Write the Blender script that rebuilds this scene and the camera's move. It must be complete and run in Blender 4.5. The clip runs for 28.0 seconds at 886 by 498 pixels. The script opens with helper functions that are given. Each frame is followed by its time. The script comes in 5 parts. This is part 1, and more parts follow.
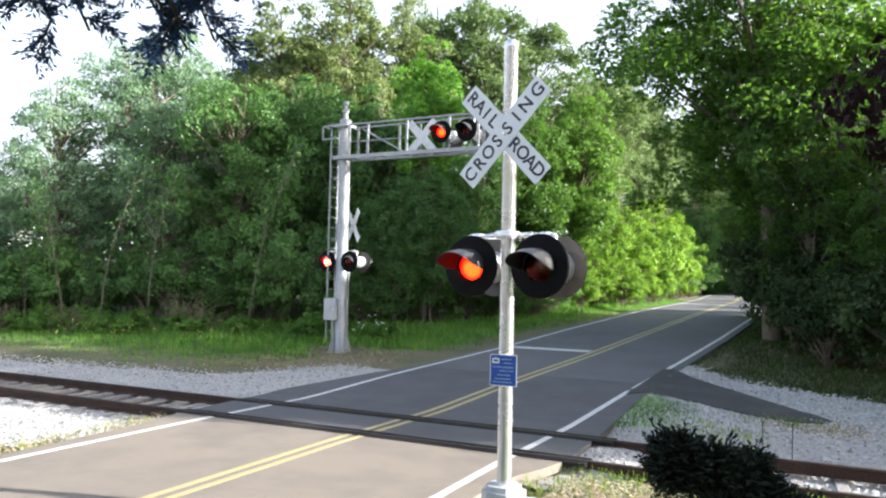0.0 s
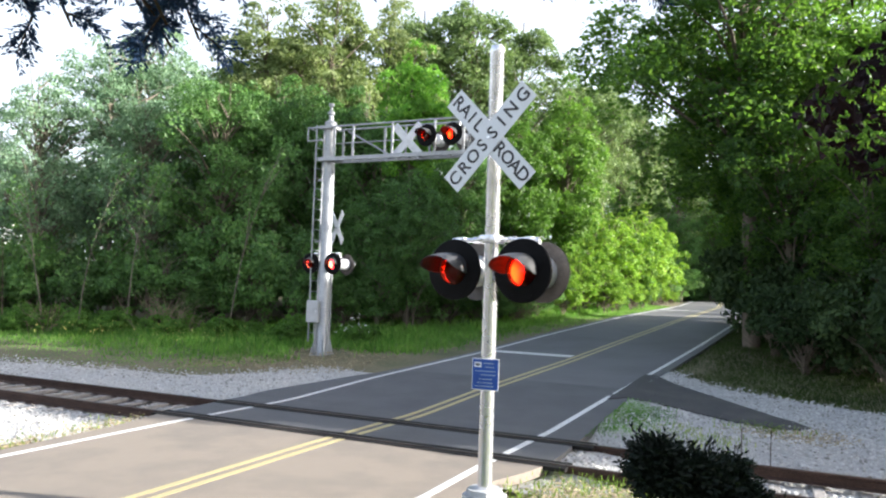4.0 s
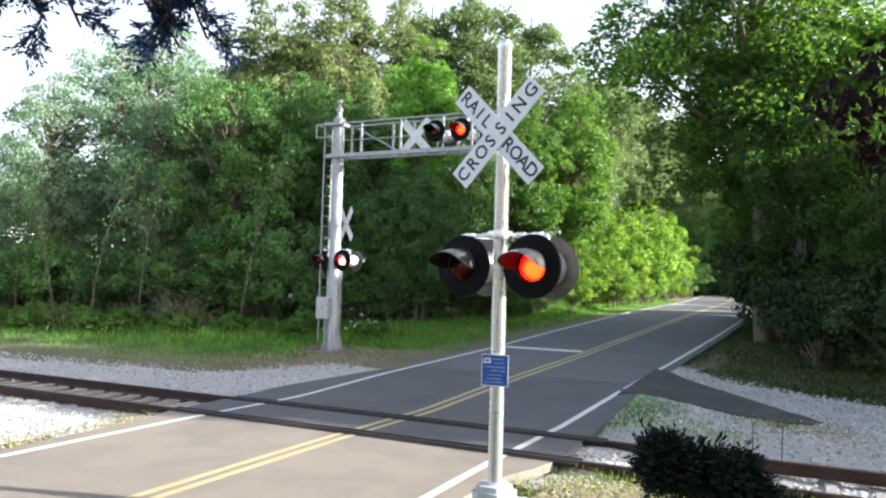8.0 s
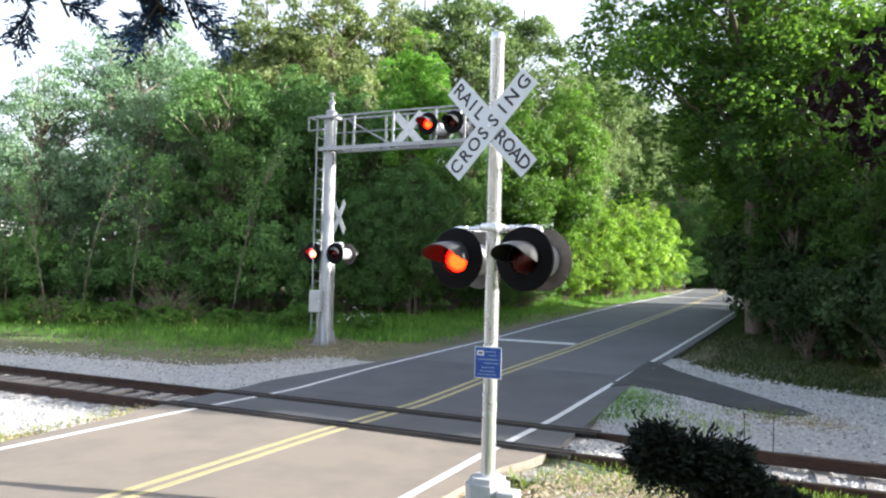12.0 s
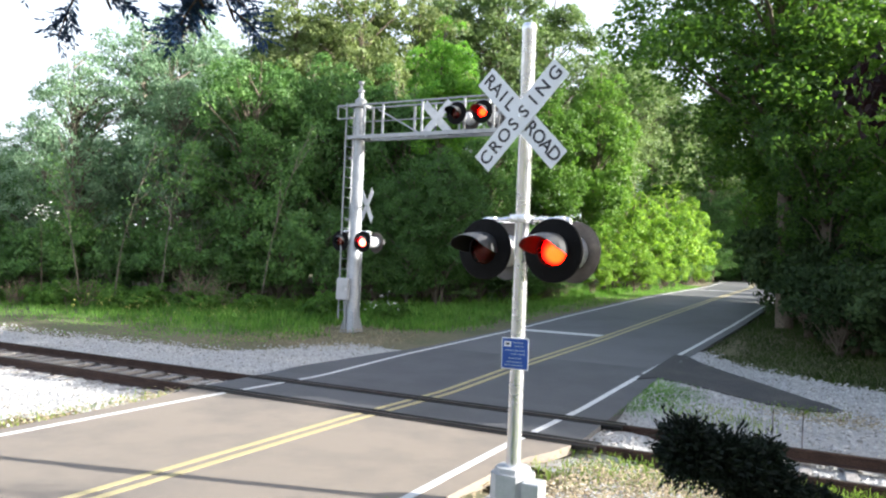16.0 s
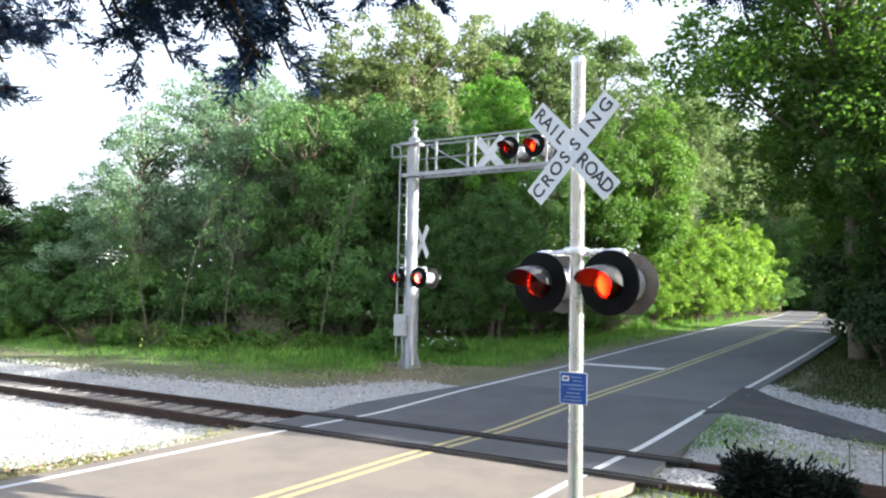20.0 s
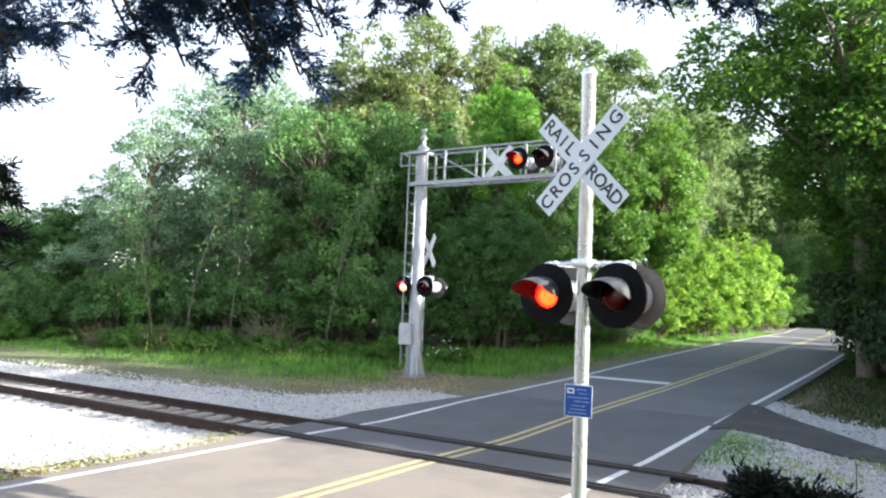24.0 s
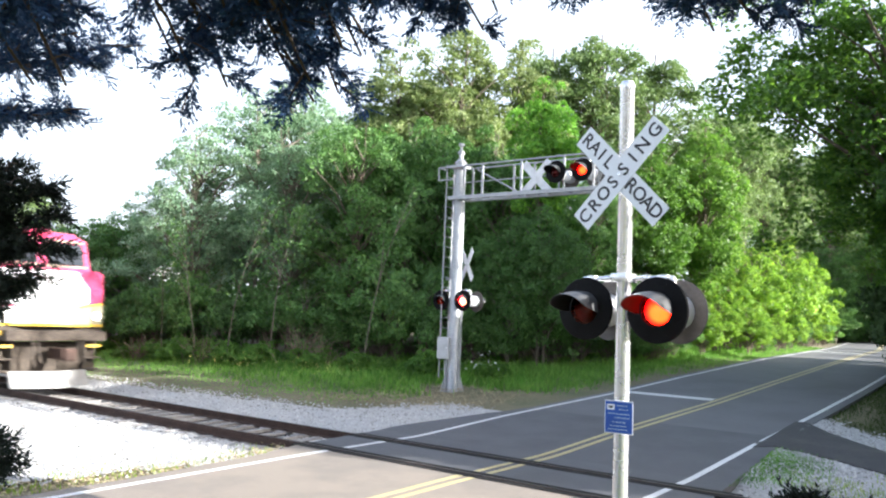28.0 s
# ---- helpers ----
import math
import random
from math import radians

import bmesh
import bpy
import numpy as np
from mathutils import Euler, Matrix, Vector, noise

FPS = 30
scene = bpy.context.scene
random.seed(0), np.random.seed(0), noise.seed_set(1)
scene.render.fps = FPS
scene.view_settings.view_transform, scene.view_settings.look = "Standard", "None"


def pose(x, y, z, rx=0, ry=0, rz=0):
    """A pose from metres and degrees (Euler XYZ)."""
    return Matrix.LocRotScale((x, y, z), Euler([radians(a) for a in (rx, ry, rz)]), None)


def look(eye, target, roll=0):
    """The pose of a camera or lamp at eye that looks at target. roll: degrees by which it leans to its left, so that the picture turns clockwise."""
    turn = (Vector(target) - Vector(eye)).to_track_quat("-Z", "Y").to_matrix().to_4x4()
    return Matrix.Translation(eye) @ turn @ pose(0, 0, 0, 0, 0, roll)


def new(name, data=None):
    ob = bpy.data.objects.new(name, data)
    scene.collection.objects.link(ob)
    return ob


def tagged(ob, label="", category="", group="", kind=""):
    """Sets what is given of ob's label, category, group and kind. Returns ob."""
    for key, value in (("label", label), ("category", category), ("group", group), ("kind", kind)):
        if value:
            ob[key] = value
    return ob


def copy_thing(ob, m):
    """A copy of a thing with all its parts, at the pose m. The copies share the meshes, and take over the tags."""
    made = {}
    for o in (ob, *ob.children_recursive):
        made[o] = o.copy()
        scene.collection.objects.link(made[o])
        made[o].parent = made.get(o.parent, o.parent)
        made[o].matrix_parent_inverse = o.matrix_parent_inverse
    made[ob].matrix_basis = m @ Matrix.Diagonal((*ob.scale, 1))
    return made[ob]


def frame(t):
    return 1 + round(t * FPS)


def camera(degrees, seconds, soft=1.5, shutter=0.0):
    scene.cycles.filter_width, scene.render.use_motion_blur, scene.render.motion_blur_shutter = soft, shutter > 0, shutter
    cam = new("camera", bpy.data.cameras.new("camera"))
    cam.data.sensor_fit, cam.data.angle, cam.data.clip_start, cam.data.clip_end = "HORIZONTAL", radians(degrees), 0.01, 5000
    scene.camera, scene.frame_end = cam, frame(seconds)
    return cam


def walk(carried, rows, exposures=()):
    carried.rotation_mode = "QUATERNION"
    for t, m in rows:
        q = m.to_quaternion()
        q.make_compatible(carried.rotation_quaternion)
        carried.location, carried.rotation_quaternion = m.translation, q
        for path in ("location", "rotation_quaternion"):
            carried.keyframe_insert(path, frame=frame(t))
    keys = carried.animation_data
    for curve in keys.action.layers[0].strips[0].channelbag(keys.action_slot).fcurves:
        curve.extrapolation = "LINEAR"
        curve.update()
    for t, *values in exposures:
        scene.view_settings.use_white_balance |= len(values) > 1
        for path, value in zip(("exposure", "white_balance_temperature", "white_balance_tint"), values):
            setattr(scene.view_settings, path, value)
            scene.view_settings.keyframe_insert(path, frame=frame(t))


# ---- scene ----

# ---------------------------------------------------------------- camera
cam = camera(62.0, 28.0, soft=2.2, shutter=0.5)
ROWS = """0 0.000 -0.000 2.320 92.72 -1.20 26.00
0.5 -0.006 0.007 2.319 92.77 -1.34 25.83
1 -0.007 0.011 2.315 92.77 -1.04 26.01
1.5 -0.001 0.003 2.322 92.85 -1.16 25.93
2 0.001 0.002 2.323 92.94 -1.60 25.21
2.5 -0.000 0.005 2.321 92.96 -1.53 24.97
3 0.004 -0.001 2.320 92.95 -2.31 24.83
3.5 0.002 0.005 2.319 92.98 -2.09 24.70
5.5 0.010 -0.007 2.321 93.14 -1.56 24.96
6 0.012 0.000 2.325 93.14 -1.60 24.90
6.5 0.007 0.007 2.320 93.13 -1.18 25.00
7 0.001 0.007 2.316 92.90 -1.28 25.05
7.5 0.004 0.008 2.318 92.78 -1.17 25.24
8 0.006 0.003 2.323 92.68 -1.58 25.45
8.5 0.001 0.014 2.322 92.61 -1.42 25.97
9 0.000 0.004 2.319 92.52 -1.44 26.05
9.5 -0.003 0.011 2.321 92.44 -1.24 26.21
10 -0.002 0.011 2.320 92.36 -1.25 26.33
10.5 0.006 0.001 2.319 92.26 -1.47 25.91
11 0.004 0.009 2.316 92.22 -1.54 25.18
11.5 0.004 0.014 2.317 92.15 -1.66 24.97
13.5 0.002 0.002 2.322 91.21 0.53 23.99
14 0.010 -0.004 2.323 89.93 1.08 23.33
14.5 0.019 -0.034 2.316 89.36 0.12 23.41
15 -0.015 -0.002 2.325 85.80 -1.95 23.69
15.5 -0.002 -0.030 2.336 89.41 -2.78 26.14
16 -0.006 -0.020 2.331 91.24 -2.27 26.93
16.5 0.001 -0.037 2.333 91.54 -2.07 27.94
17 0.012 -0.044 2.334 91.83 -1.56 28.51
17.5 0.013 -0.033 2.333 91.80 -1.21 29.01
18 0.017 -0.041 2.337 92.28 -1.20 29.52
18.5 0.021 -0.029 2.334 92.60 -0.89 30.04
19 0.021 -0.034 2.334 93.18 -1.45 30.47
19.5 0.023 -0.032 2.336 93.61 -1.11 30.94
20 0.023 -0.032 2.333 93.82 -1.15 31.35
20.5 0.024 -0.029 2.330 94.02 -1.12 31.49
21 0.022 -0.031 2.332 93.96 -1.49 30.94
21.5 0.016 -0.024 2.334 94.12 -1.20 31.39
23.5 0.018 -0.026 2.334 94.88 -2.03 31.72
24 0.013 -0.018 2.330 94.54 -2.34 31.80
24.5 0.012 -0.026 2.332 94.40 -2.65 31.96
25 0.011 -0.029 2.329 94.42 -2.54 32.54
25.5 0.018 -0.031 2.330 94.48 -2.12 32.86
26 0.015 -0.024 2.333 94.50 -2.40 33.07
26.5 0.015 -0.035 2.334 94.55 -2.55 33.95
27 0.013 -0.026 2.333 94.62 -2.32 34.48
27.5 0.014 -0.019 2.336 95.13 -2.74 34.43
28 0.018 -0.024 2.338 95.48 -2.42 34.75"""
PATH = [(r[0], pose(*r[1:])) for r in ([float(v) for v in line.split()] for line in ROWS.splitlines())]
walk(cam, PATH, exposures=[(0.0, 1.74, 6250, 11), (12.0, 1.76, 6250, 11), (20.0, 1.87, 6200, 11), (28.0, 1.98, 6100, 11)])

# ---------------------------------------------------------------- light
SUN_EL, SUN_AZ = 19.0, 74.0  # degrees; azimuth clockwise from +y
world = bpy.data.worlds.new("sky")
scene.world = world
world.use_nodes = True
wn = world.node_tree.nodes
sky = wn.new("ShaderNodeTexSky")
sky.sky_type, sky.sun_disc = "NISHITA", False
sky.sun_elevation, sky.sun_rotation = radians(SUN_EL), radians(SUN_AZ)
sky.air_density, sky.dust_density, sky.ozone_density = 1.0, 4.0, 1.0
wn["Background"].inputs[1].default_value = 0.15
# summer haze: the sky pales towards the horizon
wl = world.node_tree.links
wtc, wxyz, wr, wmix = wn.new("ShaderNodeTexCoord"), wn.new("ShaderNodeSeparateXYZ"), wn.new("ShaderNodeValToRGB"), wn.new("ShaderNodeMix")
wl.new(wtc.outputs["Generated"], wxyz.inputs[0])
wl.new(wxyz.outputs[2], wr.inputs[0])
wr.color_ramp.elements[0].position, wr.color_ramp.elements[0].color = 0.0, (0.85, 0.85, 0.85, 1)
wr.color_ramp.elements[1].position, wr.color_ramp.elements[1].color = 0.85, (0.05, 0.05, 0.05, 1)
e = wr.color_ramp.elements.new(0.42)
e.color = (0.55, 0.55, 0.55, 1)
wmix.data_type = "RGBA"
wl.new(wr.outputs[0], wmix.inputs[0])
wl.new(sky.outputs[0], wmix.inputs[6])
wmix.inputs[7].default_value = (3.3, 3.42, 3.6, 1)
wl.new(wmix.outputs[2], wn["Background"].inputs[0])
sun_data = bpy.data.lights.new("sun", "SUN")
sun_data.energy, sun_data.angle, sun_data.color = 5.0, radians(0.53), (1.0, 0.95, 0.87)
sun = new("sun", sun_data)
SUN_DIR = Vector((math.sin(radians(SUN_AZ)) * math.cos(radians(SUN_EL)), math.cos(radians(SUN_AZ)) * math.cos(radians(SUN_EL)), math.sin(radians(SUN_EL))))
sun.matrix_world = look(SUN_DIR * 60, (0, 0, 0))

rng = np.random.default_rng(7)


# ---------------------------------------------------------------- materials
def material(name, rough=0.6, metal=0.0, spec=0.5):
    m = bpy.data.materials.new(name)
    m.use_nodes = True
    b = m.node_tree.nodes["Principled BSDF"]
    b.inputs["Roughness"].default_value = rough
    b.inputs["Metallic"].default_value = metal
    b.inputs["Specular IOR Level"].default_value = spec
    return m, m.node_tree.nodes, m.node_tree.links, b


def noise_node(n, l, scale, detail=4.0, coords="Object", rough=0.6):
    tc = n.new("ShaderNodeTexCoord")
    t = n.new("ShaderNodeTexNoise")
    t.inputs["Scale"].default_value, t.inputs["Detail"].default_value, t.inputs["Roughness"].default_value = scale, detail, rough
    l.new(tc.outputs[coords], t.inputs["Vector"])
    return t


def ramp(n, l, source, stops):
    r = n.new("ShaderNodeValToRGB")
    while len(r.color_ramp.elements) < len(stops):
        r.color_ramp.elements.new(0.5)
    for e, (p, c) in zip(r.color_ramp.elements, stops):
        e.position, e.color = p, (*c, 1)
    l.new(source, r.inputs[0])
    return r


def mixed(n, l, a, b, fac, mode="MIX"):
    m = n.new("ShaderNodeMix")
    m.data_type, m.blend_type = "RGBA", mode
    if isinstance(fac, float):
        m.inputs[0].default_value = fac
    else:
        l.new(fac, m.inputs[0])
    for sock, v in ((m.inputs[6], a), (m.inputs[7], b)):
        if isinstance(v, tuple):
            sock.default_value = (*v, 1)
        else:
            l.new(v, sock)
    return m.outputs[2]


def bump(n, l, b, source, strength, dist=0.01):
    k = n.new("ShaderNodeBump")
    k.inputs["Strength"].default_value, k.inputs["Distance"].default_value = strength, dist
    l.new(source, k.inputs["Height"])
    l.new(k.outputs[0], b.inputs["Normal"])


def surface(name, c1, c2, fine=60.0, coarse=2.0, rough=0.7, metal=0.0, relief=0.2, dist=0.005, stain=None, spec=0.5):
    """Two-scale mottled surface."""
    m, n, l, b = material(name, rough, metal, spec)
    f = noise_node(n, l, fine)
    c = noise_node(n, l, coarse)
    col = ramp(n, l, f.outputs[0], [(0.3, c1), (0.7, c2)]).outputs[0]
    dark = tuple(v * 0.72 for v in c1) if stain is None else stain
    fac = ramp(n, l, c.outputs[0], [(0.45, (0, 0, 0)), (0.72, (1, 1, 1))]).outputs[0]
    half = n.new("ShaderNodeMath")
    half.operation = "MULTIPLY"
    half.inputs[1].default_value = 0.6
    l.new(fac, half.inputs[0])
    l.new(mixed(n, l, col, dark, half.outputs[0]), b.inputs["Base Color"])
    r = n.new("ShaderNodeMapRange")
    r.inputs[3].default_value, r.inputs[4].default_value = max(rough - 0.1, 0.05), min(rough + 0.12, 1)
    l.new(c.outputs[0], r.inputs[0])
    l.new(r.outputs[0], b.inputs["Roughness"])
    bump(n, l, b, f.outputs[0], relief, dist)
    return m


def leaf_material(name, stops, translucent=0.45, rough=0.45, trans_tint=(1.1, 1.16, 0.85)):
    """Leaves: each its own tone, thin enough to let light through."""
    m, n, l, b = material(name, rough, 0.0, 0.35)
    g = n.new("ShaderNodeNewGeometry")
    o = n.new("ShaderNodeObjectInfo")
    add = n.new("ShaderNodeMath")
    add.operation = "MULTIPLY_ADD"
    l.new(o.outputs["Random"], add.inputs[0])
    add.inputs[1].default_value = 0.35
    part_mul = n.new("ShaderNodeMath")
    part_mul.operation = "MULTIPLY"
    l.new(g.outputs["Random Per Island"], part_mul.inputs[0])
    part_mul.inputs[1].default_value = 0.65
    l.new(part_mul.outputs[0], add.inputs[2])
    col = ramp(n, l, add.outputs[0], stops).outputs[0]
    big = noise_node(n, l, 0.45, 2.0)
    col = mixed(n, l, col, mixed(n, l, col, (0.55, 0.62, 0.45), 1.0, "MULTIPLY"), big.outputs[0])
    spray = ramp(n, l, noise_node(n, l, 1.3, 2.0).outputs[0], [(0.36, (0.66, 0.7, 0.66)), (0.62, (1.15, 1.12, 1.08))]).outputs[0]
    col = mixed(n, l, col, spray, 1.0, "MULTIPLY")
    l.new(col, b.inputs["Base Color"])
    t = n.new("ShaderNodeBsdfTranslucent")
    l.new(mixed(n, l, col, trans_tint, 1.0, "MULTIPLY"), t.inputs[0])
    mix = n.new("ShaderNodeMixShader")
    mix.inputs[0].default_value = translucent
    out = n["Material Output"]
    l.new(b.outputs[0], mix.inputs[1])
    l.new(t.outputs[0], mix.inputs[2])
    l.new(mix.outputs[0], out.inputs[0])
    return m


LEAF = leaf_material("leaf_green", [(0.0, (0.09, 0.18, 0.062)), (0.5, (0.158, 0.305, 0.1)), (1.0, (0.27, 0.45, 0.15))])
LEAF_SILVER = leaf_material("leaf_silver", [(0.0, (0.16, 0.265, 0.175)), (0.5, (0.28, 0.42, 0.295)), (1.0, (0.48, 0.62, 0.475))])
LEAF_LIME = leaf_material("leaf_lime", [(0.0, (0.085, 0.18, 0.035)), (0.5, (0.165, 0.31, 0.056)), (1.0, (0.27, 0.43, 0.088))], 0.5)
# paler, less saturated green: haze over the tall trees put into the colour
LEAF_HAZE = leaf_material("leaf_haze_green", [(0.0, (0.13, 0.195, 0.085)), (0.5, (0.205, 0.29, 0.125)), (1.0, (0.33, 0.42, 0.19))])
LEAF_WEED = leaf_material("leaf_weed", [(0.0, (0.1, 0.2, 0.045)), (0.5, (0.17, 0.34, 0.07)), (1.0, (0.26, 0.44, 0.1))], 0.5)
LEAF_YELLOW = leaf_material("leaf_yellow_green", [(0.0, (0.09, 0.2, 0.032)), (0.45, (0.25, 0.435, 0.072)), (1.0, (0.44, 0.63, 0.125))], 0.5, 0.45, (1.15, 1.15, 0.6))
LEAF_IVY = leaf_material("leaf_ivy", [(0.0, (0.09, 0.24, 0.04)), (0.5, (0.19, 0.42, 0.06)), (1.0, (0.33, 0.6, 0.1))], 0.5)
LEAF_DARK = leaf_material("leaf_dark", [(0.0, (0.07, 0.135, 0.05)), (0.5, (0.12, 0.23, 0.075)), (1.0, (0.2, 0.345, 0.11))])
LEAF_OLIVE = leaf_material("leaf_olive", [(0.0, (0.16, 0.215, 0.08)), (0.5, (0.24, 0.305, 0.125)), (1.0, (0.39, 0.42, 0.22))])
LEAF_MAPLE = leaf_material("leaf_maple", [(0.0, (0.045, 0.095, 0.033)), (0.5, (0.09, 0.172, 0.05)), (1.0, (0.17, 0.28, 0.07))], 0.54, 0.4, (2.2, 2.25, 0.95))
# deep shade under the maples is put into this dark leaf colour
LEAF_SHADE = leaf_material("leaf_shade_tone", [(0.0, (0.0297, 0.0567, 0.0243)), (0.5, (0.0527, 0.0959, 0.0365)), (1.0, (0.0932, 0.1472, 0.0527))], 0.3, 0.75)
LEAF_RED = leaf_material("leaf_red", [(0.0, (0.012, 0.005, 0.008)), (1.0, (0.03, 0.012, 0.016))], 0.25, 0.85, (1.3, 0.7, 0.6))
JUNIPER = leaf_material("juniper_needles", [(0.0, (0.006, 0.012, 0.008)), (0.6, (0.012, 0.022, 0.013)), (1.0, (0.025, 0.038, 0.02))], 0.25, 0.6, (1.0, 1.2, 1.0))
# blue-green needles, with the extra blue of backlit haze and flare painted in
NEEDLE_HAZE = leaf_material("needles", [(0.0, (0.018, 0.045, 0.14)), (0.6, (0.034, 0.08, 0.22)), (1.0, (0.06, 0.125, 0.31))], 0.25, 0.5, (1.0, 1.2, 1.0))
GRASS = leaf_material("grass_blades", [(0.0, (0.1184, 0.2545, 0.0565)), (0.5, (0.2198, 0.4425, 0.096)), (0.85, (0.3426, 0.5654, 0.1384)), (1.0, (0.5483, 0.573, 0.2389))], 0.5)
# darker copy of the grass colour, with the tree shade put into it
GRASS_SHADE = leaf_material("grass_blades_shade_tone", [(0.0, (0.05, 0.09, 0.02)), (0.7, (0.08, 0.13, 0.03)), (1.0, (0.13, 0.14, 0.05))], 0.4)
GRASS_BANK = leaf_material("bank_grass_blades", [(0.0, (0.16, 0.25, 0.045)), (0.5, (0.31, 0.43, 0.085)), (0.8, (0.44, 0.52, 0.12)), (1.0, (0.58, 0.54, 0.22))], 0.5)
FLOWER = surface("yellow_petal", (0.55, 0.55, 0.1), (0.75, 0.72, 0.25), 20, 3, 0.7)
BLOSSOM = surface("blossom", (0.75, 0.75, 0.68), (0.85, 0.85, 0.8), 20, 3, 0.7)
BARK = surface("bark", (0.09, 0.07, 0.05), (0.2, 0.165, 0.125), 22, 3, 0.9, 0, 0.8, 0.02)
PALE_BARK = surface("pale_bark", (0.12, 0.105, 0.08), (0.23, 0.2, 0.15), 30, 3, 0.9, 0, 0.5, 0.01)
DRY_TWIG = surface("dry_twig", (0.15, 0.115, 0.075), (0.28, 0.22, 0.15), 40, 4, 0.9)
TWIG = surface("twig_bark", (0.045, 0.032, 0.022), (0.09, 0.065, 0.045), 60, 5, 0.9)
EARTH = surface("ground_soil", (0.12, 0.105, 0.055), (0.2, 0.175, 0.1), 9, 0.35, 0.95, 0, 0.6, 0.03, (0.055, 0.085, 0.025))
ASPHALT_OLD = surface("asphalt_worn", (0.182, 0.15, 0.116), (0.27, 0.23, 0.185), 160, 0.7, 0.82, 0, 0.5, 0.004, (0.12, 0.108, 0.097))
ASPHALT_NEW = surface("asphalt_patch", (0.07, 0.07, 0.073), (0.125, 0.125, 0.128), 170, 0.8, 0.78, 0, 0.5, 0.004, (0.075, 0.075, 0.078))
ASPHALT_STUB = surface("asphalt_stub", (0.035, 0.034, 0.035), (0.068, 0.067, 0.068), 120, 1.5, 0.85, 0, 0.7, 0.006, (0.12, 0.11, 0.1))
ASPHALT_FAR = surface("asphalt_road", (0.1, 0.1, 0.103), (0.165, 0.165, 0.168), 150, 0.5, 0.8, 0, 0.5, 0.004, (0.1, 0.098, 0.096))
TAR = surface("tar_seal", (0.012, 0.011, 0.01), (0.024, 0.022, 0.02), 80, 4, 0.8, spec=0.2)


def paint_line(name, c, worn):
    m, n, l, b = material(name, 0.6)
    w = noise_node(n, l, 26, 6)
    v = noise_node(n, l, 2.2, 3)
    a = ramp(n, l, w.outputs[0], [(0.3, (1, 1, 1)), (0.42, (0, 0, 0))])
    l.new(mixed(n, l, mixed(n, l, c, tuple(k * 0.82 for k in c), v.outputs[0]), worn, a.outputs[0]), b.inputs["Base Color"])
    bump(n, l, b, w.outputs[0], 0.2, 0.003)
    return m


WHITE_LINE = paint_line("white_road_paint", (0.7, 0.7, 0.68), (0.24, 0.23, 0.22))
YELLOW_LINE = paint_line("yellow_road_paint", (0.47, 0.4, 0.2), (0.26, 0.23, 0.17))
GRAVEL_BED = surface("gravel_bed", (0.28, 0.275, 0.26), (0.52, 0.515, 0.5), 28, 1.2, 0.95, 0, 1.0, 0.03, (0.4, 0.385, 0.35))


def stone_material(name, lo, hi, dirt):
    m, n, l, b = material(name, 0.9)
    g = n.new("ShaderNodeNewGeometry")
    f = noise_node(n, l, 45, 4)
    c = ramp(n, l, g.outputs["Random Per Island"], [(0.0, dirt), (0.18, lo), (1.0, hi)]).outputs[0]
    l.new(mixed(n, l, c, mixed(n, l, c, (0.7, 0.69, 0.66), 1.0, "MULTIPLY"), f.outputs[0]), b.inputs["Base Color"])
    bump(n, l, b, f.outputs[0], 0.4, 0.004)
    return m


STONE = stone_material("limestone_chips", (0.4, 0.395, 0.385), (0.66, 0.655, 0.64), (0.2, 0.185, 0.165))
STAINED = stone_material("stained_ballast", (0.05, 0.036, 0.028), (0.14, 0.115, 0.095), (0.03, 0.02, 0.015))
MULCH = stone_material("dry_litter", (0.3, 0.24, 0.14), (0.5, 0.42, 0.27), (0.13, 0.09, 0.06))
STAINED_BED = surface("stained_ballast_bed", (0.04, 0.03, 0.024), (0.1, 0.08, 0.066), 30, 1.5, 0.95, 0, 1.0, 0.03, (0.03, 0.022, 0.018))
RUST = surface("rusty_steel", (0.034, 0.019, 0.014), (0.085, 0.046, 0.032), 40, 3, 0.75, 0.3, 0.4)
RAIL_TOP = surface("dull_rail_head", (0.05, 0.042, 0.037), (0.1, 0.088, 0.08), 60, 3, 0.5, 0.4, 0.05)
TIE = surface("weathered_timber", (0.2, 0.185, 0.17), (0.36, 0.34, 0.32), 30, 3, 0.9, 0, 0.7, 0.01)
GALV = surface("galvanised_steel", (0.28, 0.29, 0.3), (0.42, 0.43, 0.44), 35, 4, 0.5, 0.5, 0.1, 0.002, (0.25, 0.26, 0.27))
ALU = surface("brushed_aluminium", (0.68, 0.68, 0.69), (0.8, 0.8, 0.81), 9, 2, 0.25, 0.74, 0.0, 0.002, (0.56, 0.56, 0.57))
CASTING = surface("painted_casting", (0.64, 0.64, 0.65), (0.74, 0.74, 0.75), 30, 4, 0.55, 0.3, 0.05)
CONCRETE = surface("concrete", (0.36, 0.35, 0.33), (0.5, 0.49, 0.46), 30, 3, 0.9, 0, 0.4)
GREYBOX = surface("grey_enamel", (0.42, 0.43, 0.44), (0.5, 0.51, 0.52), 40, 5, 0.45, 0.2, 0.05)
BLACK = surface("black_enamel", (0.003, 0.0028, 0.003), (0.006, 0.0056, 0.006), 40, 5, 0.6, 0, 0.08, spec=0.1)
# lighter brown-grey that stands in for sun on the black disc backs
DISC_BACK = surface("sunlit_disc_back", (0.07, 0.058, 0.05), (0.11, 0.095, 0.085), 30, 4, 0.6, 0, 0.1)
HOOD_OUT = surface("hood_grey", (0.045, 0.045, 0.045), (0.075, 0.075, 0.075), 40, 5, 0.42, 0.0, 0.05)
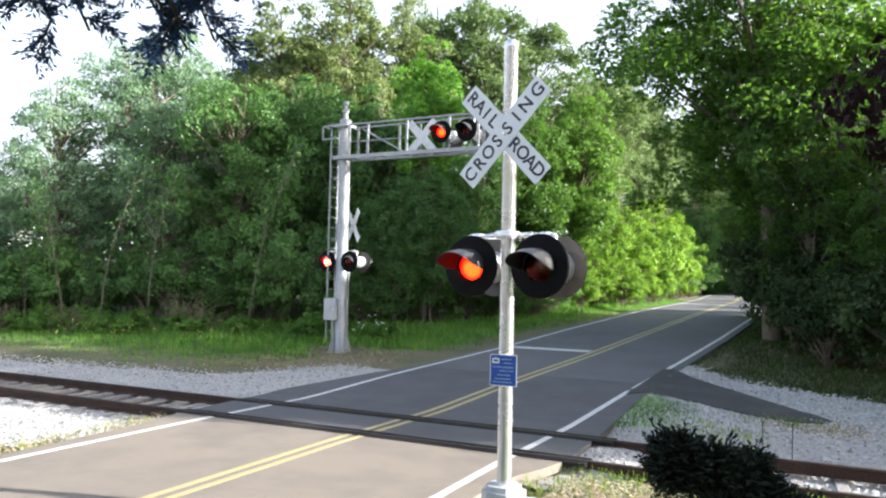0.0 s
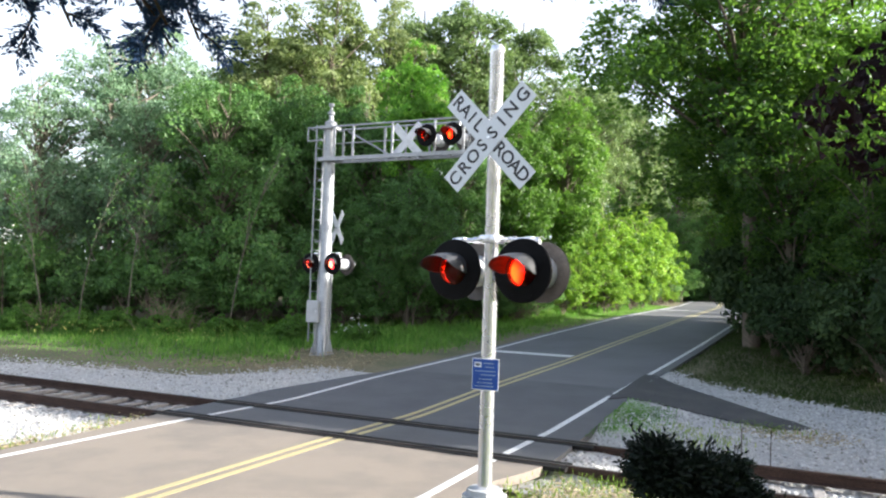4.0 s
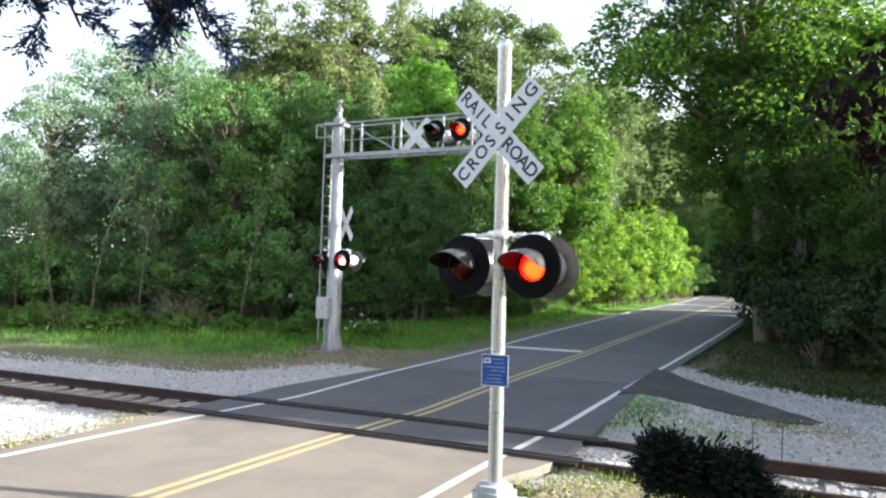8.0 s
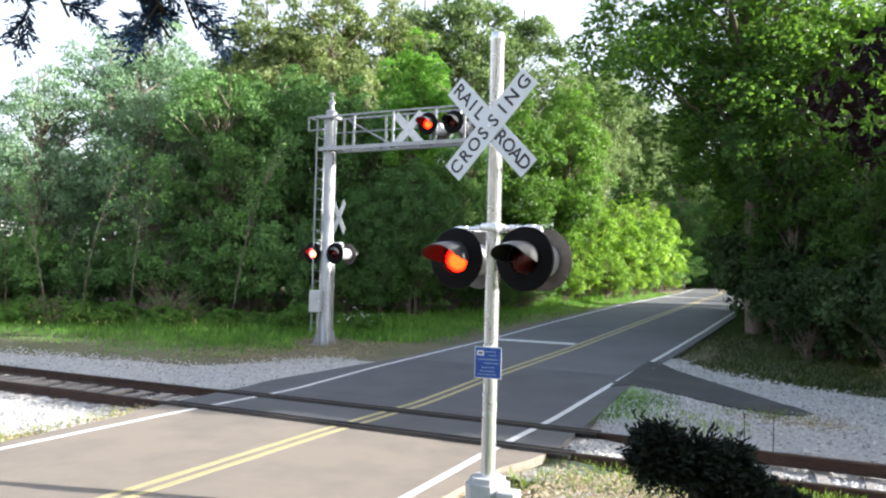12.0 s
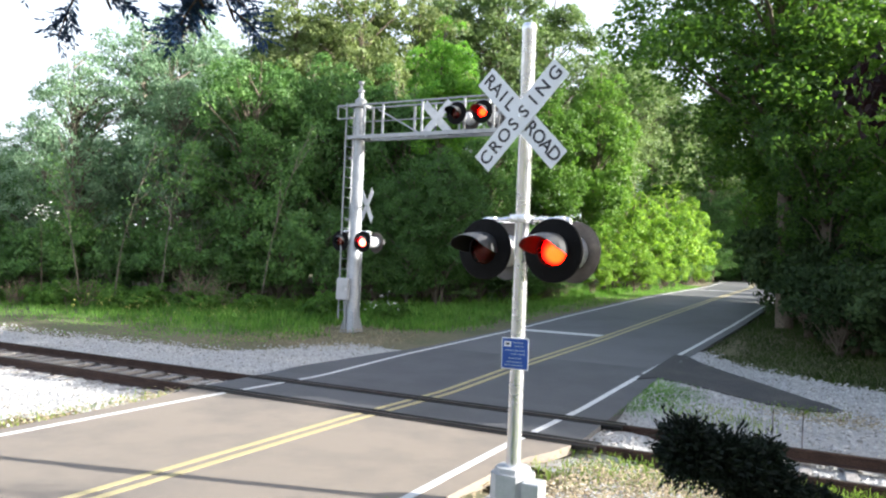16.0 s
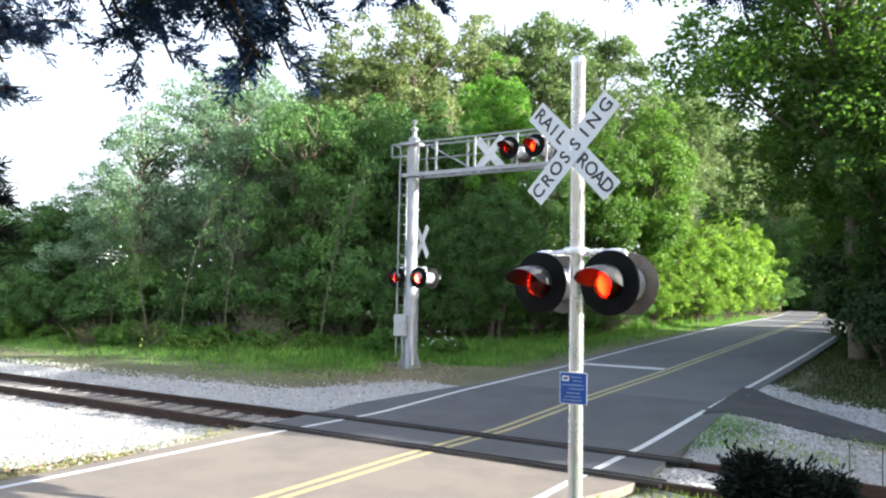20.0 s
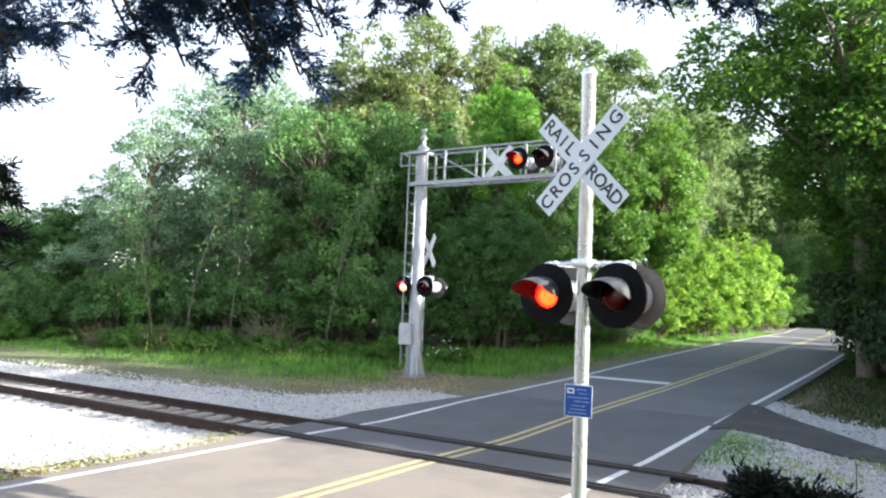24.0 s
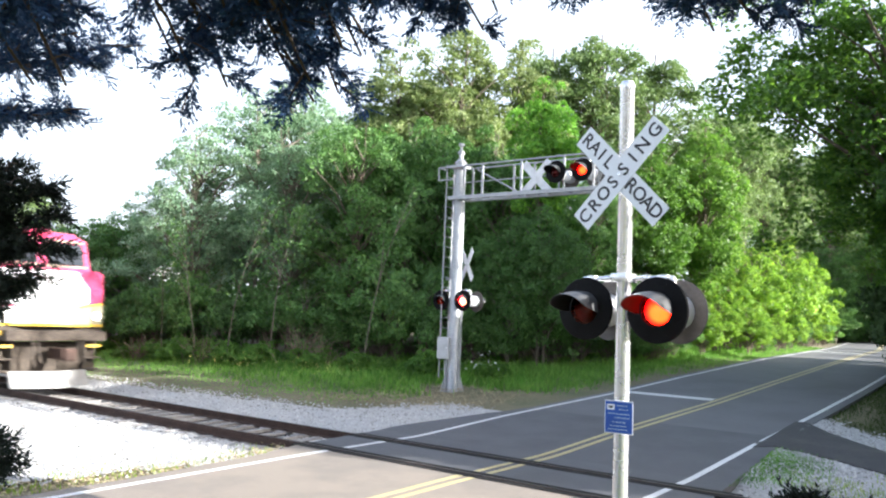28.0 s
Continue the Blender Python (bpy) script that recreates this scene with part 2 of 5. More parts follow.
SIGN_WHITE = surface("reflective_white_sheet", (0.68, 0.7, 0.72), (0.76, 0.78, 0.8), 90, 6, 0.45, 0, 0.03, 0.001, (0.66, 0.67, 0.68))
SIGN_BACK = surface("bare_sign_back", (0.62, 0.63, 0.64), (0.72, 0.73, 0.74), 40, 5, 0.5, 0.1, 0.05)
SIGN_BLUE = surface("blue_sign_sheet", (0.006, 0.06, 0.3), (0.01, 0.08, 0.37), 80, 6, 0.4, 0, 0.03)
PRINT = surface("faded_print", (0.3, 0.4, 0.55), (0.4, 0.5, 0.62), 60, 6, 0.5)
INK = surface("black_letter_sheet", (0.012, 0.012, 0.014), (0.025, 0.025, 0.028), 80, 6, 0.5)


def plain_glass(name, tint, gloss=0.06):
    m = bpy.data.materials.new(name)
    m.use_nodes = True
    n, l = m.node_tree.nodes, m.node_tree.links
    n.remove(n["Principled BSDF"])
    t, g, mix = n.new("ShaderNodeBsdfTransparent"), n.new("ShaderNodeBsdfGlossy"), n.new("ShaderNodeMixShader")
    t.inputs[0].default_value = (*tint, 1)
    g.inputs["Roughness"].default_value = 0.15
    mix.inputs[0].default_value = gloss
    l.new(t.outputs[0], mix.inputs[1])
    l.new(g.outputs[0], mix.inputs[2])
    l.new(mix.outputs[0], n["Material Output"].inputs[0])
    return m


RED_GLASS = plain_glass("red_lens_glass", (0.95, 0.3, 0.2), 0.025)


def glow(name, c, strength):
    m, n, l, b = material(name, 0.5)
    b.inputs["Base Color"].default_value = (*c, 1)
    b.inputs["Emission Color"].default_value = (*c, 1)
    b.inputs["Emission Strength"].default_value = strength
    return m


def lamp_glow(name, core, ring, rim, strength, reach=(0.5, 0.76, 0.9)):
    """A bulb in its reflector: hot core off centre, deep red towards the rim."""
    m, n, l, b = material(name, 0.5)
    tc, dot = n.new("ShaderNodeTexCoord"), n.new("ShaderNodeVectorMath")
    dot.operation = "DOT_PRODUCT"
    dot.inputs[1].default_value = Vector((0.3, -0.9, -0.22)).normalized() / 0.1485
    l.new(tc.outputs["Object"], dot.inputs[0])
    c = ramp(n, l, dot.outputs["Value"], [(reach[0], rim), (reach[1], ring), (reach[2], core)]).outputs[0]
    l.new(c, b.inputs["Base Color"])
    l.new(c, b.inputs["Emission Color"])
    b.inputs["Emission Strength"].default_value = strength
    return m


LIT = lamp_glow("lit_lamp", (1.0, 0.24, 0.03), (1.0, 0.07, 0.006), (0.4, 0.002, 0.002), 5.5)
LIT_RED = lamp_glow("lit_red_lamp", (0.75, 1.0, 1.0), (1.0, 0.05, 0.5), (0.9, 0.01, 0.08), 9.0, (0.35, 0.6, 0.74))
HOOD_IN = surface("hood_lining", (0.013, 0.011, 0.011), (0.019, 0.017, 0.017), 40, 5, 0.7, 0, 0.05, spec=0.1)
UNLIT = surface("dark_red_reflector", (0.02, 0.0012, 0.0012), (0.035, 0.002, 0.002), 90, 8, 0.4)
HEADLIGHT = glow("lit_headlight", (1.0, 0.95, 0.85), 3.0)


# ---------------------------------------------------------------- mesh helpers
def add_box(bm, c, s, rot=None, bevel=0.0):
    m = Matrix.Translation(c) @ (rot if rot else Matrix.Identity(4)) @ Matrix.Diagonal((*s, 1))
    r = bmesh.ops.create_cube(bm, size=1.0, matrix=m)
    if bevel:
        es = list({e for v in r["verts"] for e in v.link_edges})
        bmesh.ops.bevel(bm, geom=es, offset=bevel, segments=2, affect="EDGES", profile=0.6)


def add_tube(bm, p0, p1, r0, r1=None, seg=16, caps=True):
    p0, p1 = Vector(p0), Vector(p1)
    d = p1 - p0
    m = Matrix.Translation((p0 + p1) / 2) @ d.to_track_quat("Z", "Y").to_matrix().to_4x4()
    return bmesh.ops.create_cone(bm, cap_ends=caps, segments=seg, radius1=r0, radius2=r0 if r1 is None else r1, depth=d.length, matrix=m)


def add_lathe(bm, profile, m=Matrix.Identity(4), seg=24):
    """Profile of (radius, z) turned about z."""
    rings = []
    for r, z in profile:
        if r < 1e-5:
            rings.append([bm.verts.new(m @ Vector((0, 0, z)))])
        else:
            rings.append([bm.verts.new(m @ Vector((r * math.cos(2 * math.pi * i / seg), r * math.sin(2 * math.pi * i / seg), z))) for i in range(seg)])
    for a, b in zip(rings, rings[1:]):
        for i in range(seg):
            j = (i + 1) % seg
            if len(a) == 1 and len(b) > 1:
                bm.faces.new((a[0], b[j], b[i]))
            elif len(b) == 1 and len(a) > 1:
                bm.faces.new((a[i], a[j], b[0]))
            elif len(a) > 1:
                bm.faces.new((a[i], a[j], b[j], b[i]))


def add_prism(bm, outline, depth, m=Matrix.Identity(4)):
    """Outline of (x, y) pushed along z by depth."""
    lo = [bm.verts.new(m @ Vector((x, y, 0))) for x, y in outline]
    hi = [bm.verts.new(m @ Vector((x, y, depth))) for x, y in outline]
    bm.faces.new(list(reversed(lo)))
    bm.faces.new(hi)
    for i in range(len(lo)):
        j = (i + 1) % len(lo)
        bm.faces.new((lo[i], lo[j], hi[j], hi[i]))


def finish(bm, name, mat, smooth=None):
    bmesh.ops.recalc_face_normals(bm, faces=bm.faces[:])
    me = bpy.data.meshes.new(name)
    bm.to_mesh(me)
    bm.free()
    me.materials.append(mat)
    if smooth:
        me.shade_smooth()
        me.set_sharp_from_angle(angle=radians(smooth))
    return me


def part(name, bm, mat, parent=None, label="", smooth=35, m=None):
    """One bmesh (or ready mesh) as one object under a thing or part."""
    me = finish(bm, name, mat, smooth) if isinstance(bm, bmesh.types.BMesh) else bm
    ob = new(name, me)
    ob.parent = parent
    if m is not None:
        ob.matrix_basis = m
    if label:
        ob["label"] = label
    return ob


def thing(name, m, label, category, group="", kind=""):
    return tagged(_placed(new(name), m), label, category, group, kind)


def _placed(ob, m):
    ob.matrix_basis = m
    ob.empty_display_size = 0.2
    return ob


def np_mesh(name, verts, faces, mat, smooth=False):
    """Many small pieces at once: verts (n, 3), faces (m, k)."""
    me = bpy.data.meshes.new(name)
    verts, faces = np.asarray(verts, np.float32), np.asarray(faces, np.int32)
    k = faces.shape[1]
    me.vertices.add(len(verts))
    me.vertices.foreach_set("co", verts.ravel())
    me.loops.add(faces.size)
    me.loops.foreach_set("vertex_index", faces.ravel())
    me.polygons.add(len(faces))
    me.polygons.foreach_set("loop_start", np.arange(0, faces.size, k, dtype=np.int32))
    me.update(calc_edges=True)
    me.materials.append(mat)
    if smooth:
        me.shade_smooth()
    else:
        me.shade_flat()
    return me


def tubes_mesh(name, paths, mat, seg=6):
    """Tapered tubes along paths of (points, radii)."""
    vs, fs, base = [], [], 0
    for pts, rad in paths:
        pts = np.asarray(pts, float)
        t = np.gradient(pts, axis=0)
        t /= np.linalg.norm(t, axis=1)[:, None] + 1e-9
        ref = np.where(np.abs(t[:, 2:3]) < 0.9, [[0, 0, 1.0]], [[1.0, 0, 0]])
        u = np.cross(t, ref)
        u /= np.linalg.norm(u, axis=1)[:, None] + 1e-9
        w = np.cross(t, u)
        a = np.arange(seg) * 2 * math.pi / seg
        ring = pts[:, None] + np.asarray(rad)[:, None, None] * (u[:, None] * np.cos(a)[None, :, None] + w[:, None] * np.sin(a)[None, :, None])
        vs.append(ring.reshape(-1, 3))
        i, j = np.meshgrid(np.arange(len(pts) - 1), np.arange(seg), indexing="ij")
        k = (j + 1) % seg
        fs.append(base + np.stack([i * seg + j, i * seg + k, (i + 1) * seg + k, (i + 1) * seg + j], -1).reshape(-1, 4))
        base += len(pts) * seg
    return np_mesh(name, np.concatenate(vs), np.concatenate(fs), mat, True)


def unit(v):
    return v / (np.linalg.norm(v, axis=-1, keepdims=True) + 1e-9)


def leaves_np(centres, lengths, widths, rg, up=0.8, droop=0.25, normals=None):
    """Folded diamond leaves (two triangles each) about the centres, facing along the normals where given."""
    n = len(centres)
    d = unit(rg.normal(size=(n, 3)) + [0, 0, -droop])
    nrm = rg.normal(size=(n, 3)) + [0, 0, up * 2] if normals is None else normals
    side = unit(np.cross(d, nrm))
    nrm = unit(np.cross(side, d))
    L, W = lengths[:, None], widths[:, None]
    a = centres - d * L / 2
    b = centres + d * L / 2
    mid = centres - d * L * 0.08 + nrm * W * 0.22
    v = np.stack([a, mid + side * W / 2, b, mid - side * W / 2], 1).reshape(-1, 3)
    return v, np.arange(n * 4).reshape(-1, 4)


def crown_points(rg, n_clump, per, rx, ry, rz, centre, clump=(0.35, 0.75), gap=0.0, shell=0.45, tuft=(0.5, 0.5, 0.32)):
    """Leaf centres in clumps through a lumpy ellipsoid. Returns leaf centres and clump centres."""
    cs = []
    seed = Vector(rg.uniform(-50, 50, 3))
    while len(cs) < n_clump:
        p = unit(rg.normal(size=3)) * (rg.uniform(shell, 1.0) if rg.random() < 0.8 else rg.uniform(0.1, 1))
        lump = 0.82 + 0.45 * noise.noise(Vector(p * 1.7) + seed)
        if noise.noise(Vector(p * 2.6) + seed * 1.3) < gap - 0.35:
            continue
        cs.append(p * lump * (rx, ry, rz))
    cs = np.array(cs)
    r = rg.uniform(*clump, len(cs))
    k = np.maximum((per * (r / np.mean(clump)) ** 1.6).astype(int), 4)
    idx = np.repeat(np.arange(len(cs)), k)
    n = len(idx)
    # leaves shingle the upper and outer side of each clump, a few hang below
    out = unit(cs / (rx, ry, rz) + 1e-6)[idx]
    u = unit(rg.normal(size=(n, 3)) + out * 0.7 + [0, 0, 0.45])
    off = u * rg.uniform(0.35, 1.12, (n, 1)) ** 0.6 * np.array(tuft) * 1.75
    off[:, 2] -= 0.22 * (off[:, 0] ** 2 + off[:, 1] ** 2)
    normals = u * 1.1 + out * 0.5 + [0, 0, 0.5] + rg.normal(size=(n, 3)) * 0.5
    return cs[idx] + off * r[idx][:, None] + centre, cs + centre, normals


def build_tree(label, rg, height, rad, base, mat, n_clump=260, per=60, leaf=0.15, name="tree", category="tree", trunk_r=0.14, stems=1, gap=0.05, bark=BARK, clump=(0.35, 0.75), tuft=(0.5, 0.5, 0.32)):
    """A broadleaf tree: tapered trunk, limbs, twigs and a crown of leaf clumps. Stands at its own origin."""
    t = thing(name, Matrix.Identity(4), label, category)
    cz = (height + base) / 2
    pts, cs, normals = crown_points(rg, n_clump, per, rad, rad, (height - base) / 2, np.array([0, 0, cz]), clump, gap, tuft=tuft)
    sz = leaf * rg.uniform(0.7, 1.3, len(pts))
    v, f = leaves_np(pts, sz, sz * rg.uniform(0.5, 0.7, len(pts)), rg, normals=normals)
    paths, axes = [], []
    for s in range(stems):
        lean = rg.normal(size=2) * (0.35 if stems > 1 else 0.12) * rad * 0.5
        z = np.linspace(-0.15, height * 0.9, 9)
        q = np.clip(z / height, 0, 1)[:, None]
        ax = np.concatenate([lean * q ** 1.3 + rg.normal(size=(9, 2)) * 0.05 * q + (rg.normal(size=2) * 0.25 if stems > 1 else 0), z[:, None]], 1)
        paths.append((ax, trunk_r * (1.15 - 0.98 * np.clip(z / (height * 0.92), 0, 1)) * (1.0 if stems == 1 else 0.6)))
        axes.append(ax)
    limbs = paths
    for c in cs[:: max(1, len(cs) // 70)]:
        ax = axes[int(rg.integers(len(axes)))]
        zi = max(base * 0.55, c[2] - np.linalg.norm(c[:2]) * 0.75 - 0.4)
        s = np.array([np.interp(zi, ax[:, 2], ax[:, 0]), np.interp(zi, ax[:, 2], ax[:, 1]), zi])
        mid = (s + c) / 2 + [0, 0, 0.12 * np.linalg.norm(c - s)] + rg.normal(size=3) * 0.08
        r0 = min(trunk_r * 0.45, 0.02 + 0.012 * np.linalg.norm(c - s))
        limbs.append(([s, s * 0.6 + mid * 0.4, mid, mid * 0.45 + c * 0.55, c], r0 * np.array([1, 0.8, 0.6, 0.4, 0.15])))
    part("trunk", tubes_mesh("trunk", limbs, bark, 6), None, t, "trunk with spreading limbs")
    part("crown", np_mesh("crown", v, f, mat), None, t)
    return t


def turned(ob, x, y, z, rz, s=1.0, sz=None):
    ob.matrix_basis = pose(x, y, z, 0, 0, rz) @ Matrix.Diagonal((s, s, sz or s, 1))
    return ob


def another(ob, x, y, z, rz, s=1.0, sz=None):
    return turned(copy_thing(ob, Matrix.Identity(4)), x, y, z, rz, s, sz)


# ---------------------------------------------------------------- the lie of the land
STATIONS = np.array([[-80, 0, -6.29], [9, 0, -6.29], [12.2, 0.0, -6.18], [15.1, 0.18, -5.95], [20.8, 0.4, -5.6], [26.3, 0.72, -5.15], [37, 1.15, -4.68], [60, 1.5, -4.67], [80, 1.8, -5.7], [100, 2.1, -11.0], [120, 2.3, -20.0]])
RAIL_Y, GAUGE = 10.55, 1.435


def road_z(y):
    return np.interp(y, STATIONS[:, 0], STATIONS[:, 1])


def road_x(y):
    return np.interp(y, STATIONS[:, 0], STATIONS[:, 2])


def smooth01(a):
    a = np.clip(a, 0, 1)
    return a * a * (3 - 2 * a)


def land_z(x, y):
    """Height of the natural ground."""
    x, y = np.asarray(x, float), np.asarray(y, float)
    low = smooth01((x - road_x(y) - 2.9) / 1.6) * smooth01((27 - y) / 9)
    z = road_z(y) * (1 - 0.6 * low) - 0.07
    # the bank on which the camera stands
    bank = smooth01((x + 3.3) / 2.6) * smooth01((7.4 - y) / 4.5) * smooth01((y + 30) / 20)
    z = z + bank * 0.72
    # slight rise of the verge beyond the line
    side = smooth01((road_x(y) - 3.2 - x) / 2.0) * smooth01((y - 13.5) / 6)
    z = z + side * 0.12 * np.clip((road_x(y) - x) / 8, 0, 2)
    return z


def sheet(name, xs, ys, zf, mat, label, category, kind="structure"):
    X, Y = np.meshgrid(xs, ys)
    Z = zf(X, Y)
    n, m = len(xs), len(ys)
    i, j = np.meshgrid(np.arange(m - 1), np.arange(n - 1), indexing="ij")
    f = np.stack([i * n + j, i * n + j + 1, (i + 1) * n + j + 1, (i + 1) * n + j], -1).reshape(-1, 4)
    ob = new(name, np_mesh(name, np.stack([X, Y, Z], -1).reshape(-1, 3), f, mat, True))
    return tagged(ob, label, category, kind=kind)


def grid_axis(*spans):
    return np.unique(np.concatenate([np.linspace(a, b, n) for a, b, n in spans]))


gx = grid_axis((-900, -60, 15), (-60, -20, 21), (-20, 12, 81), (12, 40, 15), (40, 900, 15))
gy = grid_axis((-900, -40, 12), (-40, -4, 13), (-4, 40, 111), (40, 130, 31), (130, 900, 12))


def ground_height(x, y):
    z = land_z(x, y)
    bump_ = np.array([[noise.noise(Vector((a * 0.7, b * 0.7, 3.1))) for a, b in zip(r, s)] for r, s in zip(x, y)]) * 0.04
    near = (np.abs(x - road_x(y)) < 3.6)
    trench = 0.3 * smooth01((3.2 - np.abs(y - RAIL_Y)) / 0.7)
    return np.where(near, road_z(y) - 0.09, z + np.where(np.abs(x) < 60, bump_ - 0.02, 0)) - trench


sheet("ground", gx, gy, ground_height, EARTH, "earth and short grass ground reaching the horizon", "ground")


# ---------------------------------------------------------------- road
def road_strip(name, y0, y1, left, right, dz, mat, label, category, step=1.0, parent=None, centred=True):
    ys = np.linspace(y0, y1, max(2, int((y1 - y0) / step) + 1))
    cx = road_x(ys) if centred else np.zeros(len(ys))
    z = road_z(ys) + dz
    lf = np.array([left(v) if callable(left) else left for v in ys])
    rt = np.array([right(v) if callable(right) else right for v in ys])
    top = np.stack([np.stack([cx + lf, ys, z], 1), np.stack([cx + rt, ys, z], 1)], 1)
    low = top - [0, 0, 0.12 if dz < 0.003 else 0.003]
    v = np.concatenate([top, low], 1).reshape(-1, 3)  # per row: tl tr bl br
    i = np.arange(len(ys) - 1)[:, None] * 4
    f = np.concatenate([i + [0, 1, 5, 4], i + [2, 0, 4, 6], i + [1, 3, 7, 5]], 0)
    ob = new(name, np_mesh(name, v, f, mat))
    ob.parent = parent
    return tagged(ob, label, category, kind="structure")


def flare_left(v):
    return np.interp(v, [6.0, 8.5, 9.6, 11.3, 12.7, 14.0, 16.0], [0.0, 0.15, 0.45, 0.64, 0.76, 0.48, 0.03])


def flare_right(v):
    return np.interp(v, [6.0, 8.5, 9.4, 9.9, 16.0], [0.0, 0.12, 0.42, 0.42, 0.05])


HALF = 2.7
road_strip("road", -60, 9.62, lambda v: -HALF - 0.32 - flare_left(v) - 0.2 * max(0, (4 - v) / 40), lambda v: HALF + 0.28 + flare_right(v), 0, ASPHALT_OLD, "sunlit worn pale asphalt two-lane road", "road", 0.5)
road_strip("road_crossing", 9.62, 16.6, lambda v: -HALF - 0.32 - flare_left(v), lambda v: HALF + 0.3 + flare_right(v), 0, ASPHALT_NEW, "darker resurfaced asphalt at the railway crossing", "road", 0.35)
road_strip("road_beyond", 16.6, 120, -HALF - 0.28, HALF + 0.28, 0, ASPHALT_FAR, "grey asphalt road climbing gently between trees", "road", 1.0)
for name, off, w, mat, lab, spans in (
        ("edge_line", -HALF, 0.11, WHITE_LINE, "white painted edge line", ((-60, 9.6), (10.02, 11.08), (11.52, 110))),
        ("edge_line", HALF, 0.11, WHITE_LINE, "white painted edge line", ((-60, 9.6), (10.02, 11.08), (11.52, 15.5), (15.8, 110))),
        ("centre_line", 0.05, 0.1, YELLOW_LINE, "yellow painted centre line", ((-60, 9.6), (10.02, 11.08), (11.52, 110))),
        ("centre_line", 0.27, 0.1, YELLOW_LINE, "yellow painted centre line", ((-60, 9.6), (10.02, 11.08), (11.52, 110)))):
    for a, b in spans:
        road_strip(name, a, b, off - w / 2, off + w / 2, 0.006, mat, lab, "road marking", 0.5)
road_strip("stop_line", 21.2, 21.62, -HALF + 0.05, -0.05, 0.006, WHITE_LINE, "white stop bar across one lane", "road marking", 0.2)
road_strip("stop_line", 50.5, 51.3, -HALF + 0.05, 0.0, 0.006, WHITE_LINE, "far white bar across one lane", "road marking", 0.2)

# asphalt stub that leaves the road towards the line
bm = bmesh.new()
STUB = [(-3.2, 15.1), (-2.9, 15.45), (-1.84, 15.35), (-0.74, 14.5), (0.0, 14.3), (0.35, 14.4), (0.45, 14.65), (0.22, 15.1), (-0.58, 15.95), (-1.75, 17.5), (-2.85, 18.9), (-3.1, 18.9)]
add_prism(bm, STUB, 0.1)
for v in bm.verts:
    v.co.z += float(land_z(v.co.x, v.co.y)) - 0.01
part_stub = part("road_stub", bm, ASPHALT_STUB, None, "", None)
tagged(part_stub, "short tapering stub of dark asphalt ending in gravel", "road", kind="structure")


# ---------------------------------------------------------------- railway
track = thing("railway_track", pose(0, 0, 0), "rusty single railway track with timber ties crossing the road", "railway track", kind="structure")
RAIL_PROFILE = [(-0.07, -0.17), (0.07, -0.17), (0.07, -0.155), (0.012, -0.135), (0.01, -0.05), (0.036, -0.035), (0.036, -0.004), (0.028, 0.0), (-0.028, 0.0), (-0.036, -0.004), (-0.036, -0.035), (-0.01, -0.05), (-0.012, -0.135), (-0.07, -0.155)]
X_A, X_B = -400.0, 60.0
for side in (-1, 1):
    y = RAIL_Y + side * (GAUGE / 2 + 0.036)
    bm = bmesh.new()
    add_prism(bm, [(-a, b) for a, b in RAIL_PROFILE], X_B - X_A, pose(X_A, y, 0.012, 90, 0, 90))
    part("rail", bm, RUST, track, "rusty steel rail")
    bm = bmesh.new()
    add_box(bm, ((X_A + X_B) / 2, y, 0.0135), (X_B - X_A, 0.05, 0.004))
    part("rail_head", bm, RAIL_TOP, track, "worn running surface of the rail", None)
    for off, w in ((-0.115, 0.16), (0.115, 0.16)):
        bm = bmesh.new()
        add_box(bm, (-6.22, y + off, -0.02), (7.3, w, 0.052))
        part("flangeway_seal", bm, TAR, track, "black seal beside the rail", None)
bm = bmesh.new()
add_box(bm, (0, 0, -0.09), (0.15, 2.5, 0.16), None, 0.012)
tie_mesh = finish(bm, "tie", TIE)
far_ties = []
for i in range(int((X_B - X_A) / 0.53)):
    x = X_A + 0.3 + i * 0.53
    if -9.6 < x < -2.9:
        continue
    if -60 < x < 20:
        o = new("tie", tie_mesh)
        o.parent = track
        o.matrix_basis = pose(x + rng.normal() * 0.02, RAIL_Y + rng.normal() * 0.03, -0.142 - (0.045 if x > -3 else 0.0) + rng.normal() * 0.008, 0, 0, rng.normal() * 1.2)
    else:
        far_ties.append(x)
bm = bmesh.new()
for x in far_ties:
    add_box(bm, (x, RAIL_Y, -0.166), (0.22, 2.55, 0.16))
tagged(part("ties", bm, TIE, track, "", None), kind="stuff")


def stones(name, pts, size, mat, label, category, rg, flat=0.6):
    """Broken stones: jittered octahedra, eight triangles each."""
    n = len(pts)
    o = np.array([[1, 0, 0], [0, 1, 0], [-1, 0, 0], [0, -1, 0], [0, 0, 1], [0, 0, -1]], float)
    fc = np.array([[0, 1, 4], [1, 2, 4], [2, 3, 4], [3, 0, 4], [1, 0, 5], [2, 1, 5], [3, 2, 5], [0, 3, 5]])
    v = o[None] * rg.uniform(0.55, 1.15, (n, 6, 1)) + rg.normal(size=(n, 6, 3)) * 0.16
    a = rg.uniform(0, 6.28, n)
    c, s = np.cos(a)[:, None], np.sin(a)[:, None]
    v = np.stack([v[..., 0] * c - v[..., 1] * s, v[..., 0] * s + v[..., 1] * c, v[..., 2] * flat + v[..., 0] * 0.25 * rg.normal(size=(n, 1))], -1)
    sz = size * rg.uniform(0.6, 1.35, n)
    v = v * sz[:, None, None] + pts[:, None]
    f = (fc[None] + (np.arange(n) * 6)[:, None, None]).reshape(-1, 3)
